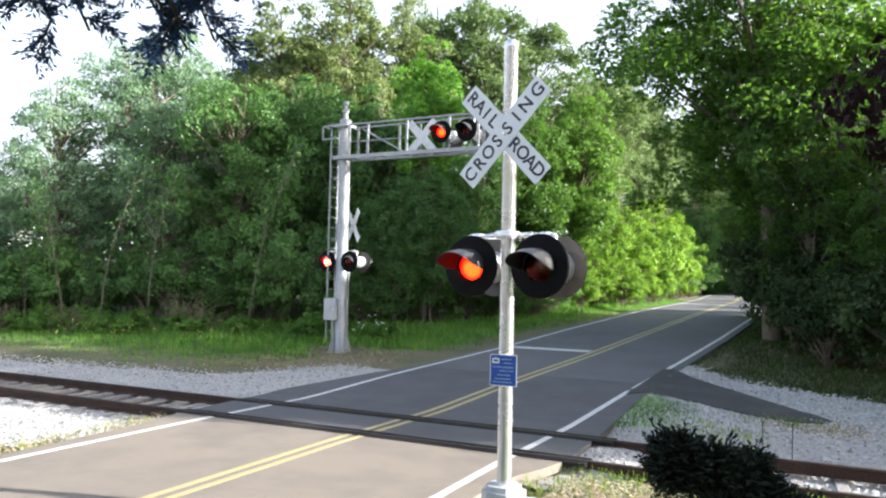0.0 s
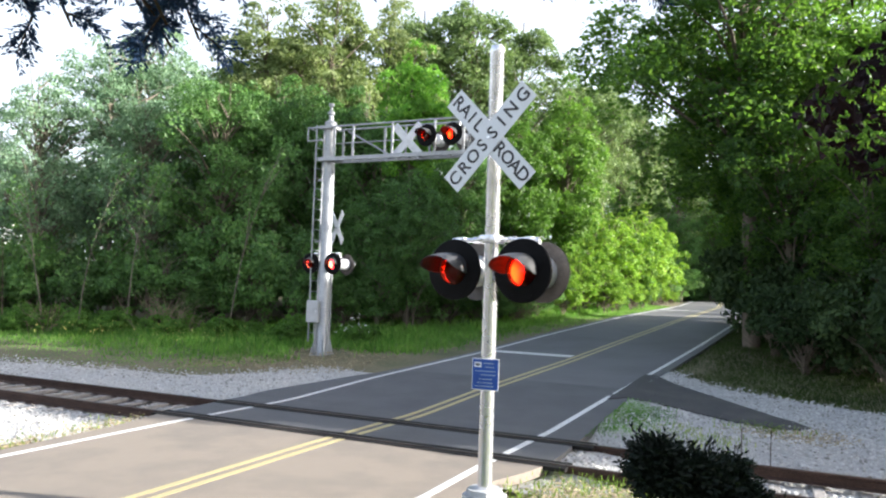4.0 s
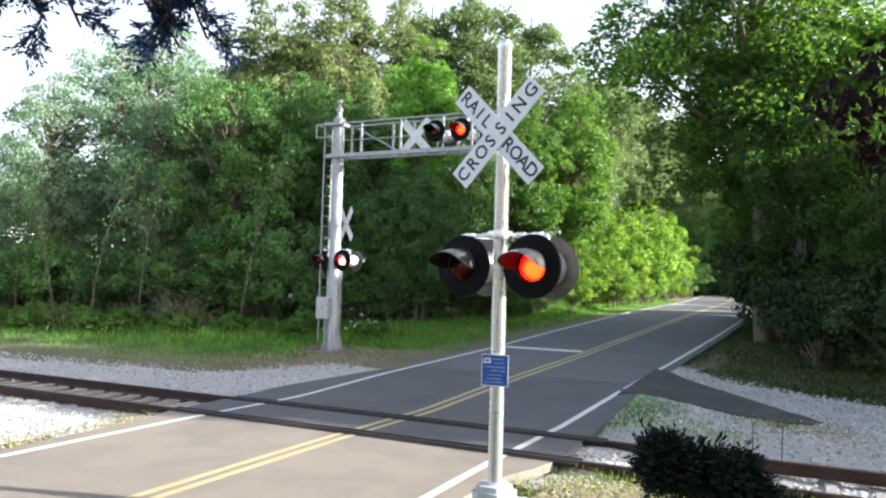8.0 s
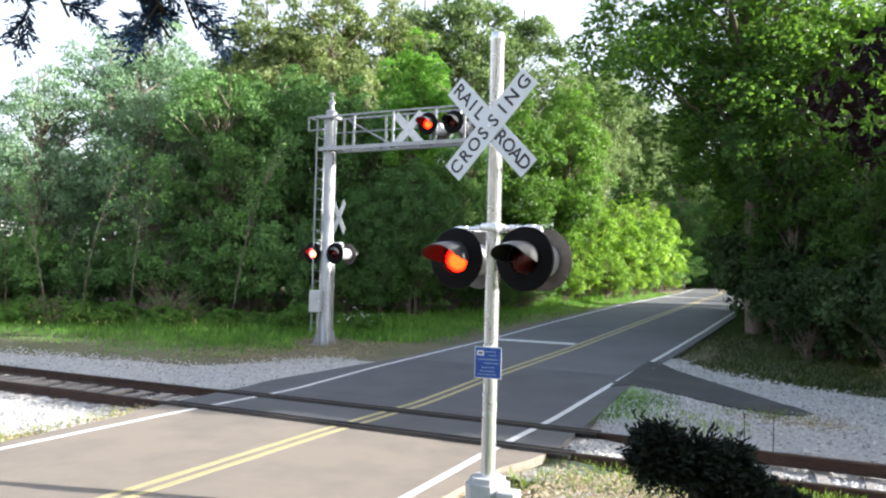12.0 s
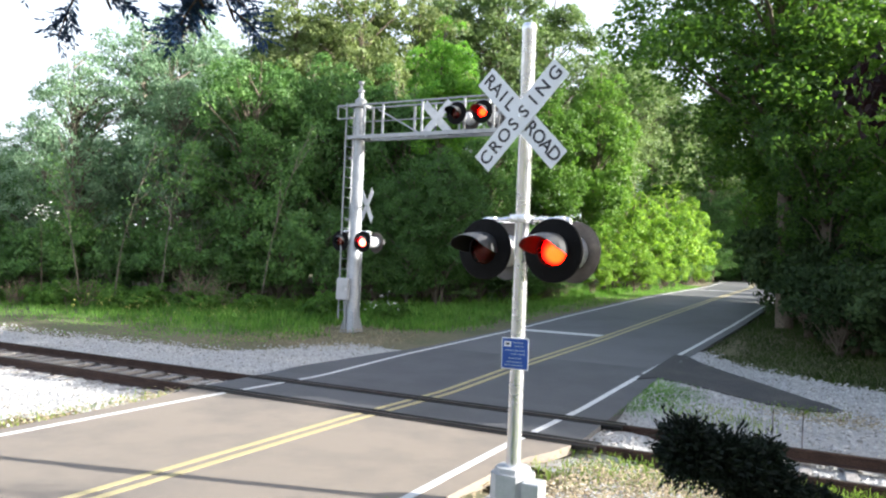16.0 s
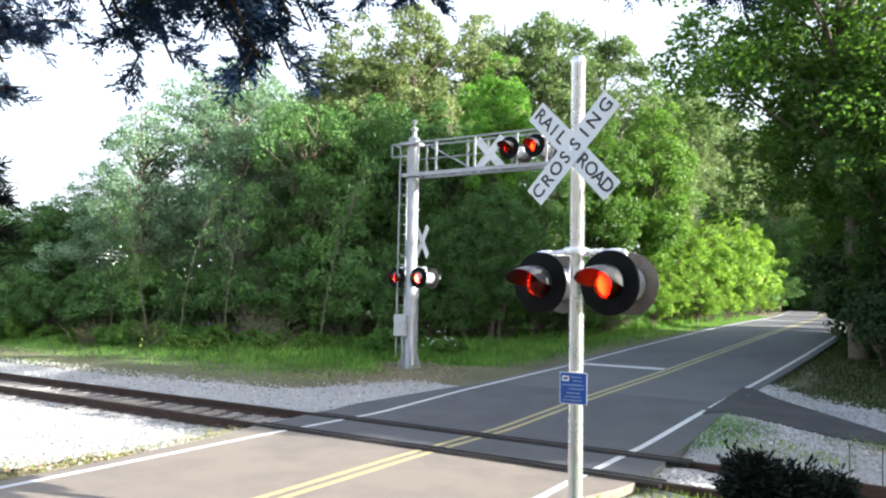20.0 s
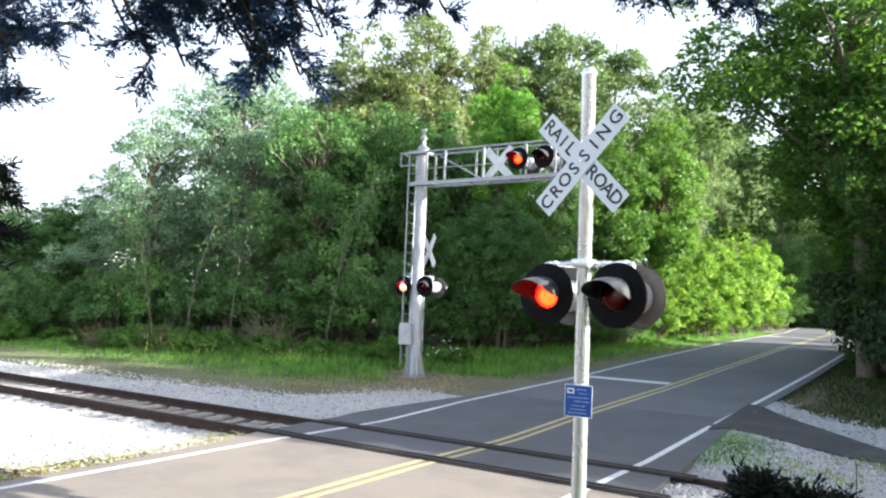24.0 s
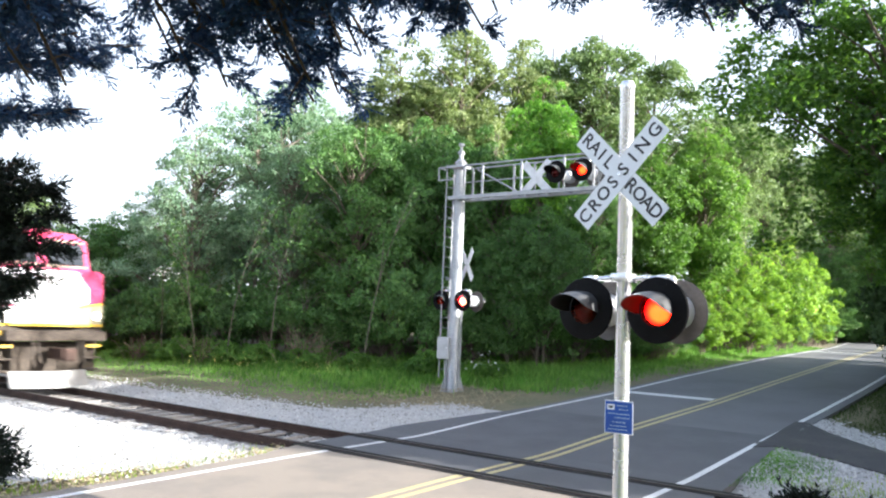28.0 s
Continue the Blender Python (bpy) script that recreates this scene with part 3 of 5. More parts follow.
    return tagged(new(name, np_mesh(name, v.reshape(-1, 3), f, mat)), label, category, kind="stuff")


def inside(poly, x, y):
    ok = np.zeros(len(x), bool)
    j = len(poly) - 1
    for i in range(len(poly)):
        (xi, yi), (xj, yj) = poly[i], poly[j]
        ok ^= ((yi > y) != (yj > y)) & (x < (xj - xi) * (y - yi) / (yj - yi + 1e-12) + xi)
        j = i
    return ok


def scatter(poly, n, rg, ragged=0.25):
    """Points in a polygon with a ragged rim."""
    p = np.array(poly)
    x, y = rg.uniform(p[:, 0].min() - 0.3, p[:, 0].max() + 0.3, n * 3), rg.uniform(p[:, 1].min() - 0.3, p[:, 1].max() + 0.3, n * 3)
    ok = inside(poly, x + rg.normal(size=n * 3) * ragged, y + rg.normal(size=n * 3) * ragged)
    return x[ok][:n], y[ok][:n]


def bed(name, poly, dz, mat, label, zf):
    """A filled patch laid on the ground, with a fine grid so that it follows the land."""
    p = np.array(poly)
    step = 0.22
    xs, ys = np.arange(p[:, 0].min(), p[:, 0].max() + step, step), np.arange(p[:, 1].min(), p[:, 1].max() + step, step)
    X, Y = np.meshgrid(xs, ys)
    keep = inside(poly, X.ravel(), Y.ravel()).reshape(X.shape)
    n = len(xs)
    i, j = np.meshgrid(np.arange(len(ys) - 1), np.arange(n - 1), indexing="ij")
    ok = keep[:-1, :-1] & keep[1:, :-1] & keep[:-1, 1:] & keep[1:, 1:]
    f = np.stack([i * n + j, i * n + j + 1, (i + 1) * n + j + 1, (i + 1) * n + j], -1)[ok]
    Z = zf(X, Y) + dz
    return tagged(new(name, np_mesh(name, np.stack([X, Y, Z], -1).reshape(-1, 3), f.reshape(-1, 4), mat)), label, "gravel", kind="structure")


def bed_z(x, y):
    """Ballast lies just under the rail heads, and follows the land elsewhere."""
    k = smooth01((2.6 - np.abs(y - RAIL_Y)) / 1.2)
    k2 = smooth01((np.abs(y - RAIL_Y) - 0.8) / 0.12)
    return (land_z(x, y) + 0.06) * (1 - k) + (-0.225 + 0.05 * k2 + 0.145 * (1 - k2) * smooth01((1.6 - np.minimum(np.abs(x + 9.4), np.abs(x + 3.0))) / 1.2)) * k


LEFT_BED = [(-60, -6.0), (-30, -4.0), (-11.5, 1.0), (-10.1, 4.0), (-9.6, 6.5), (-9.0, 8.0), (-8.9, 9.5), (-8.9, 12.5), (-8.9, 15.8), (-10.4, 16.0), (-12.5, 13.6), (-18, 13.1), (-60, 13.0)]
RIGHT_BED = [(-3.6, 9.0), (-3.6, 12.0), (-3.4, 16.0), (-3.2, 20.4), (-0.9, 18.9), (1.6, 17.3), (6, 16.2), (6, 8.8), (2, 8.5), (-3.0, 8.5)]
PAD = [(-2.5, 6.4), (-2.2, 8.0), (-0.4, 8.3), (1.2, 8.1), (1.5, 7.1), (0.2, 6.9), (-1.4, 6.3)]
bed("gravel_bed_left", LEFT_BED, 0.0, GRAVEL_BED, "bright white limestone gravel beside the track", bed_z)
bed("gravel_bed_right", RIGHT_BED, 0.0, GRAVEL_BED, "shaded pale limestone gravel beside the track", bed_z)
bed("gravel_pad", PAD, 0.05, GRAVEL_BED, "sunlit white gravel round the signal foot", land_z)
sheet("stained_trackbed", np.arange(-70, -11.2, 0.4), np.array([9.88, 10.2, 10.55, 10.9, 11.22]), lambda x, y: bed_z(x, y) + 0.012, STAINED_BED, "dark brown stained ballast bed between the rails", "gravel")
for nm, zf in (("ballast_left", bed_z), ("ballast_right", bed_z), ("gravel_stones", land_z)):
    if nm == "ballast_left":
        xa, ya = scatter([(-30, 8.6), (-9.6, 8.2), (-9.5, 15.6), (-10.4, 16.0), (-12.5, 13.6), (-30, 13.1)], 17000, rng)
        xb, yb = scatter([(-24, 3.0), (-11.0, 3.0), (-10.0, 5.0), (-9.7, 9.0), (-24, 9.0)], 18000, rng)
        x, y = np.concatenate([xa, xb]), np.concatenate([ya, yb])
        size = 0.031
    elif nm == "ballast_right":
        x, y = scatter([q for q in RIGHT_BED if q[0] < 13] + [(6, 8.8)], 17000, rng)
        ok = ~inside(STUB, x, y) & (x < 7)
        x, y = x[ok], y[ok]
        size = 0.036
    else:
        x, y = scatter(PAD, 8500, rng)
        size = 0.023
    off_road = (x < road_x(y) - HALF - 0.34 - flare_left(y)) | (x > road_x(y) + HALF + 0.32 + flare_right(y))
    off_rail = (np.abs(np.abs(y - RAIL_Y) - GAUGE / 2 - 0.036) > 0.06)
    ok = off_road & off_rail
    x, y = x[ok], y[ok]
    z = zf(x, y) + (0.052 if nm == "gravel_stones" else 0.005)
    mid = (np.abs(y - RAIL_Y) < GAUGE / 2) & (x < -11.2)
    stones(nm, np.stack([x, y, z], 1)[~mid], size, STONE, "loose white limestone chips", "gravel", rng)
    if mid.any():
        stones("ballast_between_rails", np.stack([x, y, z], 1)[mid], size, STAINED, "brown-stained ballast between the rails", "gravel", rng)
x, y = scatter([(-1.6, 15.3), (0.4, 14.2), (0.5, 14.7), (-0.6, 16.0)], 90, rng, 0.1)
stones("stub_chips", np.stack([x, y, land_z(x, y) + 0.095], 1), 0.022, STONE, "scattered limestone chips on the asphalt stub", "gravel", rng)
# dry litter and soil spill
x1, y1 = scatter([(-3.3, 6.0), (-2.4, 5.6), (-1.9, 8.6), (-2.4, 9.0), (-3.2, 8.9)], 900, rng)
x4, y4 = scatter([(-2.6, 7.2), (-2.3, 8.8), (-0.4, 8.9), (-0.7, 8.1), (-1.6, 7.9), (-2.1, 7.1)], 2600, rng)
x5, y5 = scatter([(-10.9, 2.0), (-10.05, 4.5), (-9.75, 7.0), (-9.85, 9.4), (-9.3, 9.4), (-9.2, 7.0), (-9.3, 3.0), (-9.7, 0.5)], 4200, rng)
ok = x5 < road_x(y5) - HALF - 0.36 - flare_left(y5)
x5, y5 = x5[ok], y5[ok]
x2, y2 = scatter([(-0.8, 14.2), (0.1, 13.6), (0.7, 13.5), (0.9, 13.9), (0.75, 14.5), (0.3, 14.4), (-0.1, 14.25)], 2200, rng)
x3, y3 = scatter([(-14.5, 14.2), (-10.2, 14.9), (-9.8, 16.4), (-10.3, 18.6), (-13.5, 18.6)], 2600, rng)
x, y = np.concatenate([x1, x2, x3, x4, x5]), np.concatenate([y1, y2, y3, y4, y5])
stones("dry_litter", np.stack([x, y, np.where(y > 12.9, bed_z(x, y) + 0.005, land_z(x, y) + np.where((x > -2.6) | (x < -8), 0.06, 0.0))], 1), 0.026, MULCH, "brown dry litter and soil crumbs", "litter", rng, 0.35)


# ---------------------------------------------------------------- crossing signals
LAMPS = []  # turning lamp elements with the side on which they flash: 0 left, 1 right


def text_mesh(word, size, mat, spacing=1.0, bold=0.0):
    cu = bpy.data.curves.new("lettering", "FONT")
    cu.body, cu.size, cu.align_x, cu.align_y, cu.space_character, cu.offset, cu.extrude, cu.resolution_u = word, size, "CENTER", "CENTER", spacing, bold, 0.0012, 3
    o = bpy.data.objects.new("lettering", cu)
    scene.collection.objects.link(o)
    me = bpy.data.meshes.new_from_object(o.evaluated_get(bpy.context.evaluated_depsgraph_get()))
    bpy.data.objects.remove(o)
    me.materials.clear()
    me.materials.append(mat)
    return me


def blade_mesh(length, width, mat):
    bm = bmesh.new()
    add_box(bm, (0, 0, 0), (length, width, 0.004), None, 0.0015)
    return finish(bm, "blade", mat, None)


def crossbuck(parent, m, front=SIGN_WHITE, lettered=True):
    """Two crossed blades, readable from -y of m."""
    face = m @ pose(0, 0, 0, 90)
    a = part("railroad_blade", blade_mesh(1.22, 0.229, front), None, parent, "white reflective crossbuck blade" if lettered else "bare metal back of a crossbuck blade", m=face @ pose(0, 0, 0, 0, 0, -46))
    b = part("crossing_blade", blade_mesh(1.22, 0.229, front), None, parent, "white reflective crossbuck blade" if lettered else "bare metal back of a crossbuck blade", m=face @ pose(0, 0, 0.012, 0, 0, 46))
    if lettered:
        for ch, x in zip("RAILROAD", (-0.53, -0.41, -0.3, -0.185, 0.165, 0.29, 0.41, 0.53)):
            part("letter", text_mesh(ch, 0.183, INK, 1.0, 0.003), None, a, m=pose(x, 0, 0.0032))
        for ch, x in zip("CROSSING", (-0.53, -0.385, -0.24, -0.1, 0.06, 0.2, 0.345, 0.52)):
            part("letter", text_mesh(ch, 0.183, INK, 1.0, 0.003), None, b, m=pose(x, 0, 0.0032))
    bm = bmesh.new()
    add_tube(bm, (0, -0.03, 0), (0, 0.05, 0), 0.018, seg=8)
    part("sign_bolt", bm, ALU, parent, m=m)


def lamp_meshes():
    """Meshes of one flashing lamp that looks along -y."""
    q = {}
    back = pose(0, 0, 0, 90)  # local z to -y
    bm = bmesh.new()
    add_lathe(bm, [(0.0, -0.34), (0.09, -0.335), (0.155, -0.3), (0.165, -0.22), (0.165, -0.03), (0.152, -0.03), (0.152, -0.29), (0.0, -0.3)], back, 24)
    q["housing"] = finish(bm, "lamp_housing", CASTING, 30)
    bm = bmesh.new()
    add_lathe(bm, [(0.151, -0.28), (0.151, 0.002), (0.17, -0.004), (0.296, -0.012), (0.303, -0.02), (0.303, -0.034), (0.296, -0.03), (0.17, -0.022), (0.1515, -0.022), (0.1515, -0.285), (0.0, -0.285), (0.0, -0.28), (0.151, -0.28)], back, 40)
    for a in range(8):
        t = a * math.pi / 4 + 0.4
        add_tube(bm, (0.25 * math.cos(t), 0.012, 0.25 * math.sin(t)), (0.25 * math.cos(t), 0.002, 0.25 * math.sin(t)), 0.006, seg=6)
    me = finish(bm, "background_disc", BLACK, 30)
    # back faces of the disc get the painted sunlit tone
    me.materials.append(DISC_BACK)
    for p in me.polygons:
        if p.normal.y > 0.5 and Vector((p.center.x, 0, p.center.z)).length > 0.16:
            p.material_index = 1
    q["background"] = me
    bm = bmesh.new()
    seg, rows_ = 22, 7
    grid = []
    for i in range(seg + 1):
        th = radians(-12 + 204 * i / seg)
        reach = float(np.interp(math.degrees(th), [-12, -4, 4, 20, 45, 90, 135, 160, 180, 192], [0.03, 0.12, 0.22, 0.3, 0.34, 0.37, 0.37, 0.36, 0.3, 0.08]))
        col = []
        for j in range(rows_ + 1):
            d = reach * j / rows_
            r = 0.166 + 0.008 * (j / rows_) - 0.045 * (d / 0.34) ** 2 * max(0, math.sin(th))
            col.append((r * math.cos(th), -0.005 - d, r * math.sin(th)))
        grid.append(col)
    for k, rr in ((0, 1.0), (1, 0.965)):
        vs = [[bm.verts.new((x * rr, y, z * rr)) for x, y, z in col] for col in grid]
        for i in range(seg):
            for j in range(rows_):
                f = (vs[i][j], vs[i + 1][j], vs[i + 1][j + 1], vs[i][j + 1])
                bm.faces.new(f if k == 0 else f[::-1])
        if k == 0:
            outer = vs
        else:
            for i in range(seg):
                bm.faces.new((outer[i][rows_], outer[i + 1][rows_], vs[i + 1][rows_], vs[i][rows_]))
            for e in (0, seg):
                for j in range(rows_):
                    bm.faces.new((outer[e][j], outer[e][j + 1], vs[e][j + 1], vs[e][j]))
    me = finish(bm, "hood", HOOD_OUT, 50)
    me.materials.append(HOOD_IN)
    for p in me.polygons:
        c = Vector((p.center.x, 0, p.center.z))
        if c.length > 1e-4 and p.normal.dot(c.normalized()) < -0.2:
            p.material_index = 1
    q["hood"] = me
    bm = bmesh.new()
    add_lathe(bm, [(0.1505, 0.0), (0.13, 0.03), (0.09, 0.05), (0.045, 0.058), (0.0, 0.06), (0.0, 0.056), (0.045, 0.054), (0.088, 0.047), (0.127, 0.026), (0.1495, -0.002), (0.1505, 0.0)], back, 40)
    q["lens"] = finish(bm, "lens", RED_GLASS, 40)
    # lamp element: a globe that glows at one pole and is dull red elsewhere
    bm = bmesh.new()
    add_lathe(bm, [(0.1485 * math.sin(math.pi * k / 28), 0.1485 * math.cos(math.pi * k / 28)) for k in range(29)], back, 48)
    me = finish(bm, "lamp_element", LIT, 60)
    me.materials.append(UNLIT)
    for p in me.polygons:
        p.material_index = 0 if p.center.y < -0.058 else 1
    q["element"] = me
    red = me.copy()
    red.materials[0] = LIT_RED
    for p in red.polygons:
        p.material_index = 0 if p.center.y < -0.025 else 1
    q["red_element"] = red
    return q


LM = lamp_meshes()


def lamp_head(parent, m, side, element="element", visor=1.0):
    h = part("lamp_head", LM["housing"], None, parent, "round flashing railway lamp", m=m)
    part("background_disc", LM["background"], None, h, "round black background disc")
    part("hood", LM["hood"], None, h, "curved grey hood over the lens", m=Matrix.Diagonal((1, visor, 1, 1)))
    part("lens", LM["lens"], None, h, "red glass lens")
    e = part("lamp_element", LM[element], None, h, "flashing red lamp element", m=pose(0, 0.106, 0))
    LAMPS.append((e, side))


def lamp_pair(parent, z, yaw, spread=0.37, depth=0.2, element="element", visor=1.0):
    """A crossarm with two lamps to the front and two to the rear."""
    base = pose(0, 0, z, 0, 0, yaw)
    bm = bmesh.new()
    add_tube(bm, (-spread - 0.1, 0.06, 0.3), (spread + 0.1, 0.06, 0.3), 0.024, seg=12)
    for s in (-1, 1):
        add_tube(bm, (s * (spread + 0.09), 0.06, 0.3), (s * (spread + 0.09), 0.06, 0.18), 0.028, 0.032, 12)
        add_box(bm, (s * spread, 0.06, 0.3), (0.11, 0.07, 0.06), None, 0.015)
        add_tube(bm, (s * 0.16, 0.06, 0.3), (s * 0.24, 0.06, 0.3), 0.032, seg=12)
    part("crossarm", bm, ALU, parent, "cast aluminium crossarm", m=base)
    bm = bmesh.new()
    add_box(bm, (0, 0.0, 0.3), (0.19, 0.19, 0.085), None, 0.02)
    for s in (-1, 1):
        add_tube(bm, (s * 0.085, -0.12, 0.3), (s * 0.085, 0.13, 0.3), 0.011, seg=8)
    part("clamp", bm, ALU, parent, "bolted mast clamp", m=base)
    for s in (-1, 1):
        lamp_head(parent, base @ pose(s * spread, -depth, 0), 0 if s < 0 else 1, element, visor)
        lamp_head(parent, base @ pose(s * spread, depth + 0.33, 0, 0, 0, 170), 0 if s < 0 else 1, visor=0.55)


# near signal
signal = thing("crossing_signal", pose(-2.575, 6.7, 0.0), "silver crossing signal mast with crossbuck and flashing red lamps", "crossing signal")
bm = bmesh.new()
add_lathe(bm, [(0.07, 0.3), (0.07, 4.64), (0.074, 4.65), (0.074, 4.68), (0.058, 4.72), (0.0, 4.735)], seg=28)
part("mast", bm, ALU, signal, "shiny round aluminium mast")
bm = bmesh.new()
o8 = [(0.19, -0.1), (0.19, 0.1), (0.1, 0.19), (-0.1, 0.19), (-0.19, 0.1), (-0.19, -0.1), (-0.1, -0.19), (0.1, -0.19)]
add_prism(bm, o8, 0.37, pose(0, 0, 0.0))
add_prism(bm, [(x * 0.8, y * 0.8) for x, y in o8], 0.05, pose(0, 0, 0.37))
add_box(bm, (0.25, -0.1, 0.17), (0.17, 0.22, 0.34), None, 0.015)
part("junction_base", bm, GREYBOX, signal, "grey cast junction box base", None)
bm = bmesh.new()
add_box(bm, (0.04, 0, -0.12), (0.75, 0.62, 0.32), None, 0.02)
part("foundation", bm, CONCRETE, signal, "concrete foundation block", None)
SY = -9.0
crossbuck(signal, pose(0, 0, 3.785, 0, 0, SY) @ pose(0, -0.1, 0))
lamp_pair(signal, 2.505, SY, 0.38, depth=0.09)
bm = bmesh.new()
add_box(bm, (0, 0, 0), (0.268, 0.004, 0.3), None, 0.0018)
plate = part("blue_notice", bm, SIGN_WHITE, signal, "blue emergency notice plate with white border", None, m=pose(0, 0, 1.51, 0, 0, 4) @ pose(0.0, -0.08, 0))
bm = bmesh.new()
add_box(bm, (0, -0.0035, 0), (0.252, 0.003, 0.284))
part("blue_field", bm, SIGN_BLUE, plate, "", None)
for z, a, b in ((0.105, -0.02, 0.09), (0.07, -0.0, 0.1), (0.03, -0.1, 0.1), (-0.005, -0.04, 0.1), (-0.045, -0.06, 0.07), (-0.08, -0.08, 0.08), (-0.112, -0.1, 0.1)):
    x, bm = a, bmesh.new()
    while x < b - 0.012:
        w = min(rng.uniform(0.012, 0.035), b - x)
        add_box(bm, (x + w / 2, -0.0058, z), (w, 0.0012, 0.009))
        x += w + 0.008
    part("notice_line", bm, PRINT, plate, "row of small unreadable white print", None)
bm = bmesh.new()
add_box(bm, (-0.075, -0.0058, 0.09), (0.07, 0.0012, 0.05))
part("notice_panel", bm, SIGN_WHITE, plate, "small white pictogram panel", None)
bm = bmesh.new()
add_box(bm, (-0.075, -0.007, 0.09), (0.04, 0.0012, 0.02))
part("notice_mark", bm, INK, plate, "dark pictogram", None)
for z in (1.42, 1.58):
    bm = bmesh.new()
    add_tube(bm, (0, 0, z - 0.01), (0, 0, z + 0.01), 0.0725, seg=24)
    part("band", bm, GALV, signal, "steel band that holds the notice", None)

# far cantilever signal
cant = thing("cantilever_signal", pose(-12.07, 18.0, 0.15), "galvanised cantilever signal mast with truss arm over the road", "crossing signal")
bm = bmesh.new()
add_lathe(bm, [(0.19, 0.06), (0.19, 0.2), (0.165, 0.24), (0.165, 6.82), (0.175, 6.83), (0.175, 6.9), (0.12, 6.94), (0.07, 6.98), (0.065, 7.12), (0.1, 7.14), (0.1, 7.22), (0.045, 7.25), (0.04, 7.36), (0.085, 7.38), (0.085, 7.46), (0.0, 7.47)], seg=24)
part("mast", bm, GALV, cant, "tall galvanised steel mast with finial")
bm = bmesh.new()
for k in range(4):
    m = pose(0, 0, 0.05, 0, 0, 45 + 90 * k)
    add_prism(bm, [(0.16, 0.0), (0.37, 0.0), (0.36, 0.06), (0.165, 0.75)], 0.03, m @ pose(0, 0.015, 0, 90))
add_box(bm, (0, 0, 0.03), (0.6, 0.6, 0.05))
for sx in (-1, 1):
    for sy in (-1, 1):
        add_tube(bm, (sx * 0.24, sy * 0.24, 0.03), (sx * 0.24, sy * 0.24, 0.13), 0.022, seg=6)
part("base_plate", bm, GALV, cant, "gusseted base plate with anchor bolts", None)
bm = bmesh.new()
add_box(bm, (0, 0, -0.15), (1.15, 1.15, 0.34), None, 0.03)
part("foundation", bm, CONCRETE, cant, "concrete foundation pad", None)
Z0, Z1, XA, XB = 5.78, 6.72, -0.62, 4.55
for y in (-0.24, 0.24):
    bm = bmesh.new()
    add_box(bm, ((XB - 0.25) / 2 + 0.0, y, Z0), (XB + 0.25, 0.07, 0.11), None, 0.008)
    part("bottom_chord", bm, GALV, cant, "galvanised bottom chord of the truss arm", None)
    bm = bmesh.new()
    add_tube(bm, (XA if y < 0 else -0.25, y, Z1), (XB, y, Z1), 0.028, seg=8)
    part("top_rail", bm, GALV, cant, "top rail of the truss arm")
    for x in ((0.3, 0.93, 2.2, 3.5, 4.35) if y < 0 else (0.3, 1.7, 2.37, 3.13, 4.3)):
        bm = bmesh.new()
        add_box(bm, (x, y, (Z0 + Z1) / 2), (0.055, 0.05, Z1 - Z0))
        part("upright", bm, GALV, cant, "", None)
bm = bmesh.new()
add_tube(bm, (0.45, 0.24, Z1 - 0.05), (2.0, 0.24, Z0 + 0.05), 0.026, seg=8)
part("diagonal_brace", bm, GALV, cant)
bm = bmesh.new()
add_tube(bm, (-0.25, 0.24, Z1 - 0.4), (XB, 0.24, Z1 - 0.4), 0.02, seg=8)
part("mid_rail", bm, GALV, cant)
bm = bmesh.new()
add_tube(bm, (XA, -0.24, Z1 + 0.0), (XA, -0.24, Z1 - 0.38), 0.024, seg=8)
add_tube(bm, (XA, -0.24, Z1 - 0.38), (-0.1, -0.24, Z1 - 0.38), 0.024, seg=8)
add_tube(bm, (XA, -0.24, Z1), (XA, 0.1, Z1), 0.024, seg=8)
part("rear_handrail", bm, GALV, cant, "short handrail behind the mast")
for i in range(14):
    bm = bmesh.new()
    x = 0.3 + i * 0.32
    add_box(bm, (x, 0, Z0 + 0.02), (0.05, 0.42, 0.03))
    part("walkway_bar", bm, GALV, cant, "", None)
for z in (Z0, Z1):
    bm = bmesh.new()
    add_box(bm, (0, 0, z), (0.46, 0.56, 0.09), None, 0.01)
    part("arm_clamp", bm, GALV, cant, "clamp plate that holds the truss to the mast", None)
# ladder
for y in (-0.18, 0.2):
    bm = bmesh.new()
    add_box(bm, (-0.36, y, 3.65), (0.03, 0.045, 6.3))
    part("ladder_stile", bm, GALV, cant, "", None)
for i in range(20):
    bm = bmesh.new()
    add_tube(bm, (-0.36, -0.18, 0.75 + i * 0.3), (-0.36, 0.2, 0.75 + i * 0.3), 0.013, seg=6)
    part("ladder_rung", bm, GALV, cant, "", None)
for z in (1.2, 3.4, 5.2):
    bm = bmesh.new()
    add_box(bm, (-0.22, 0, z), (0.3, 0.05, 0.04))
    part("ladder_bracket", bm, GALV, cant, "", None)
# control box
bm = bmesh.new()
add_box(bm, (0, 0, 0), (0.36, 0.2, 0.62), None, 0.015)
cbx = part("control_box", bm, GREYBOX, cant, "grey steel control box on the mast", None, m=pose(-0.16, -0.26, 1.38, 0, 0, 12))
bm = bmesh.new()
add_box(bm, (0, -0.105, 0.0), (0.31, 0.012, 0.56), None, 0.004)
part("box_door", bm, GREYBOX, cbx, "", None)
bm = bmesh.new()
add_box(bm, (0.12, -0.12, 0.0), (0.02, 0.02, 0.07))
part("latch", bm, ALU, cbx, "", None)
bm = bmesh.new()
add_tube(bm, (0.1, 0.2, 0.1), (0.1, 0.2, 2.7), 0.03, seg=8)
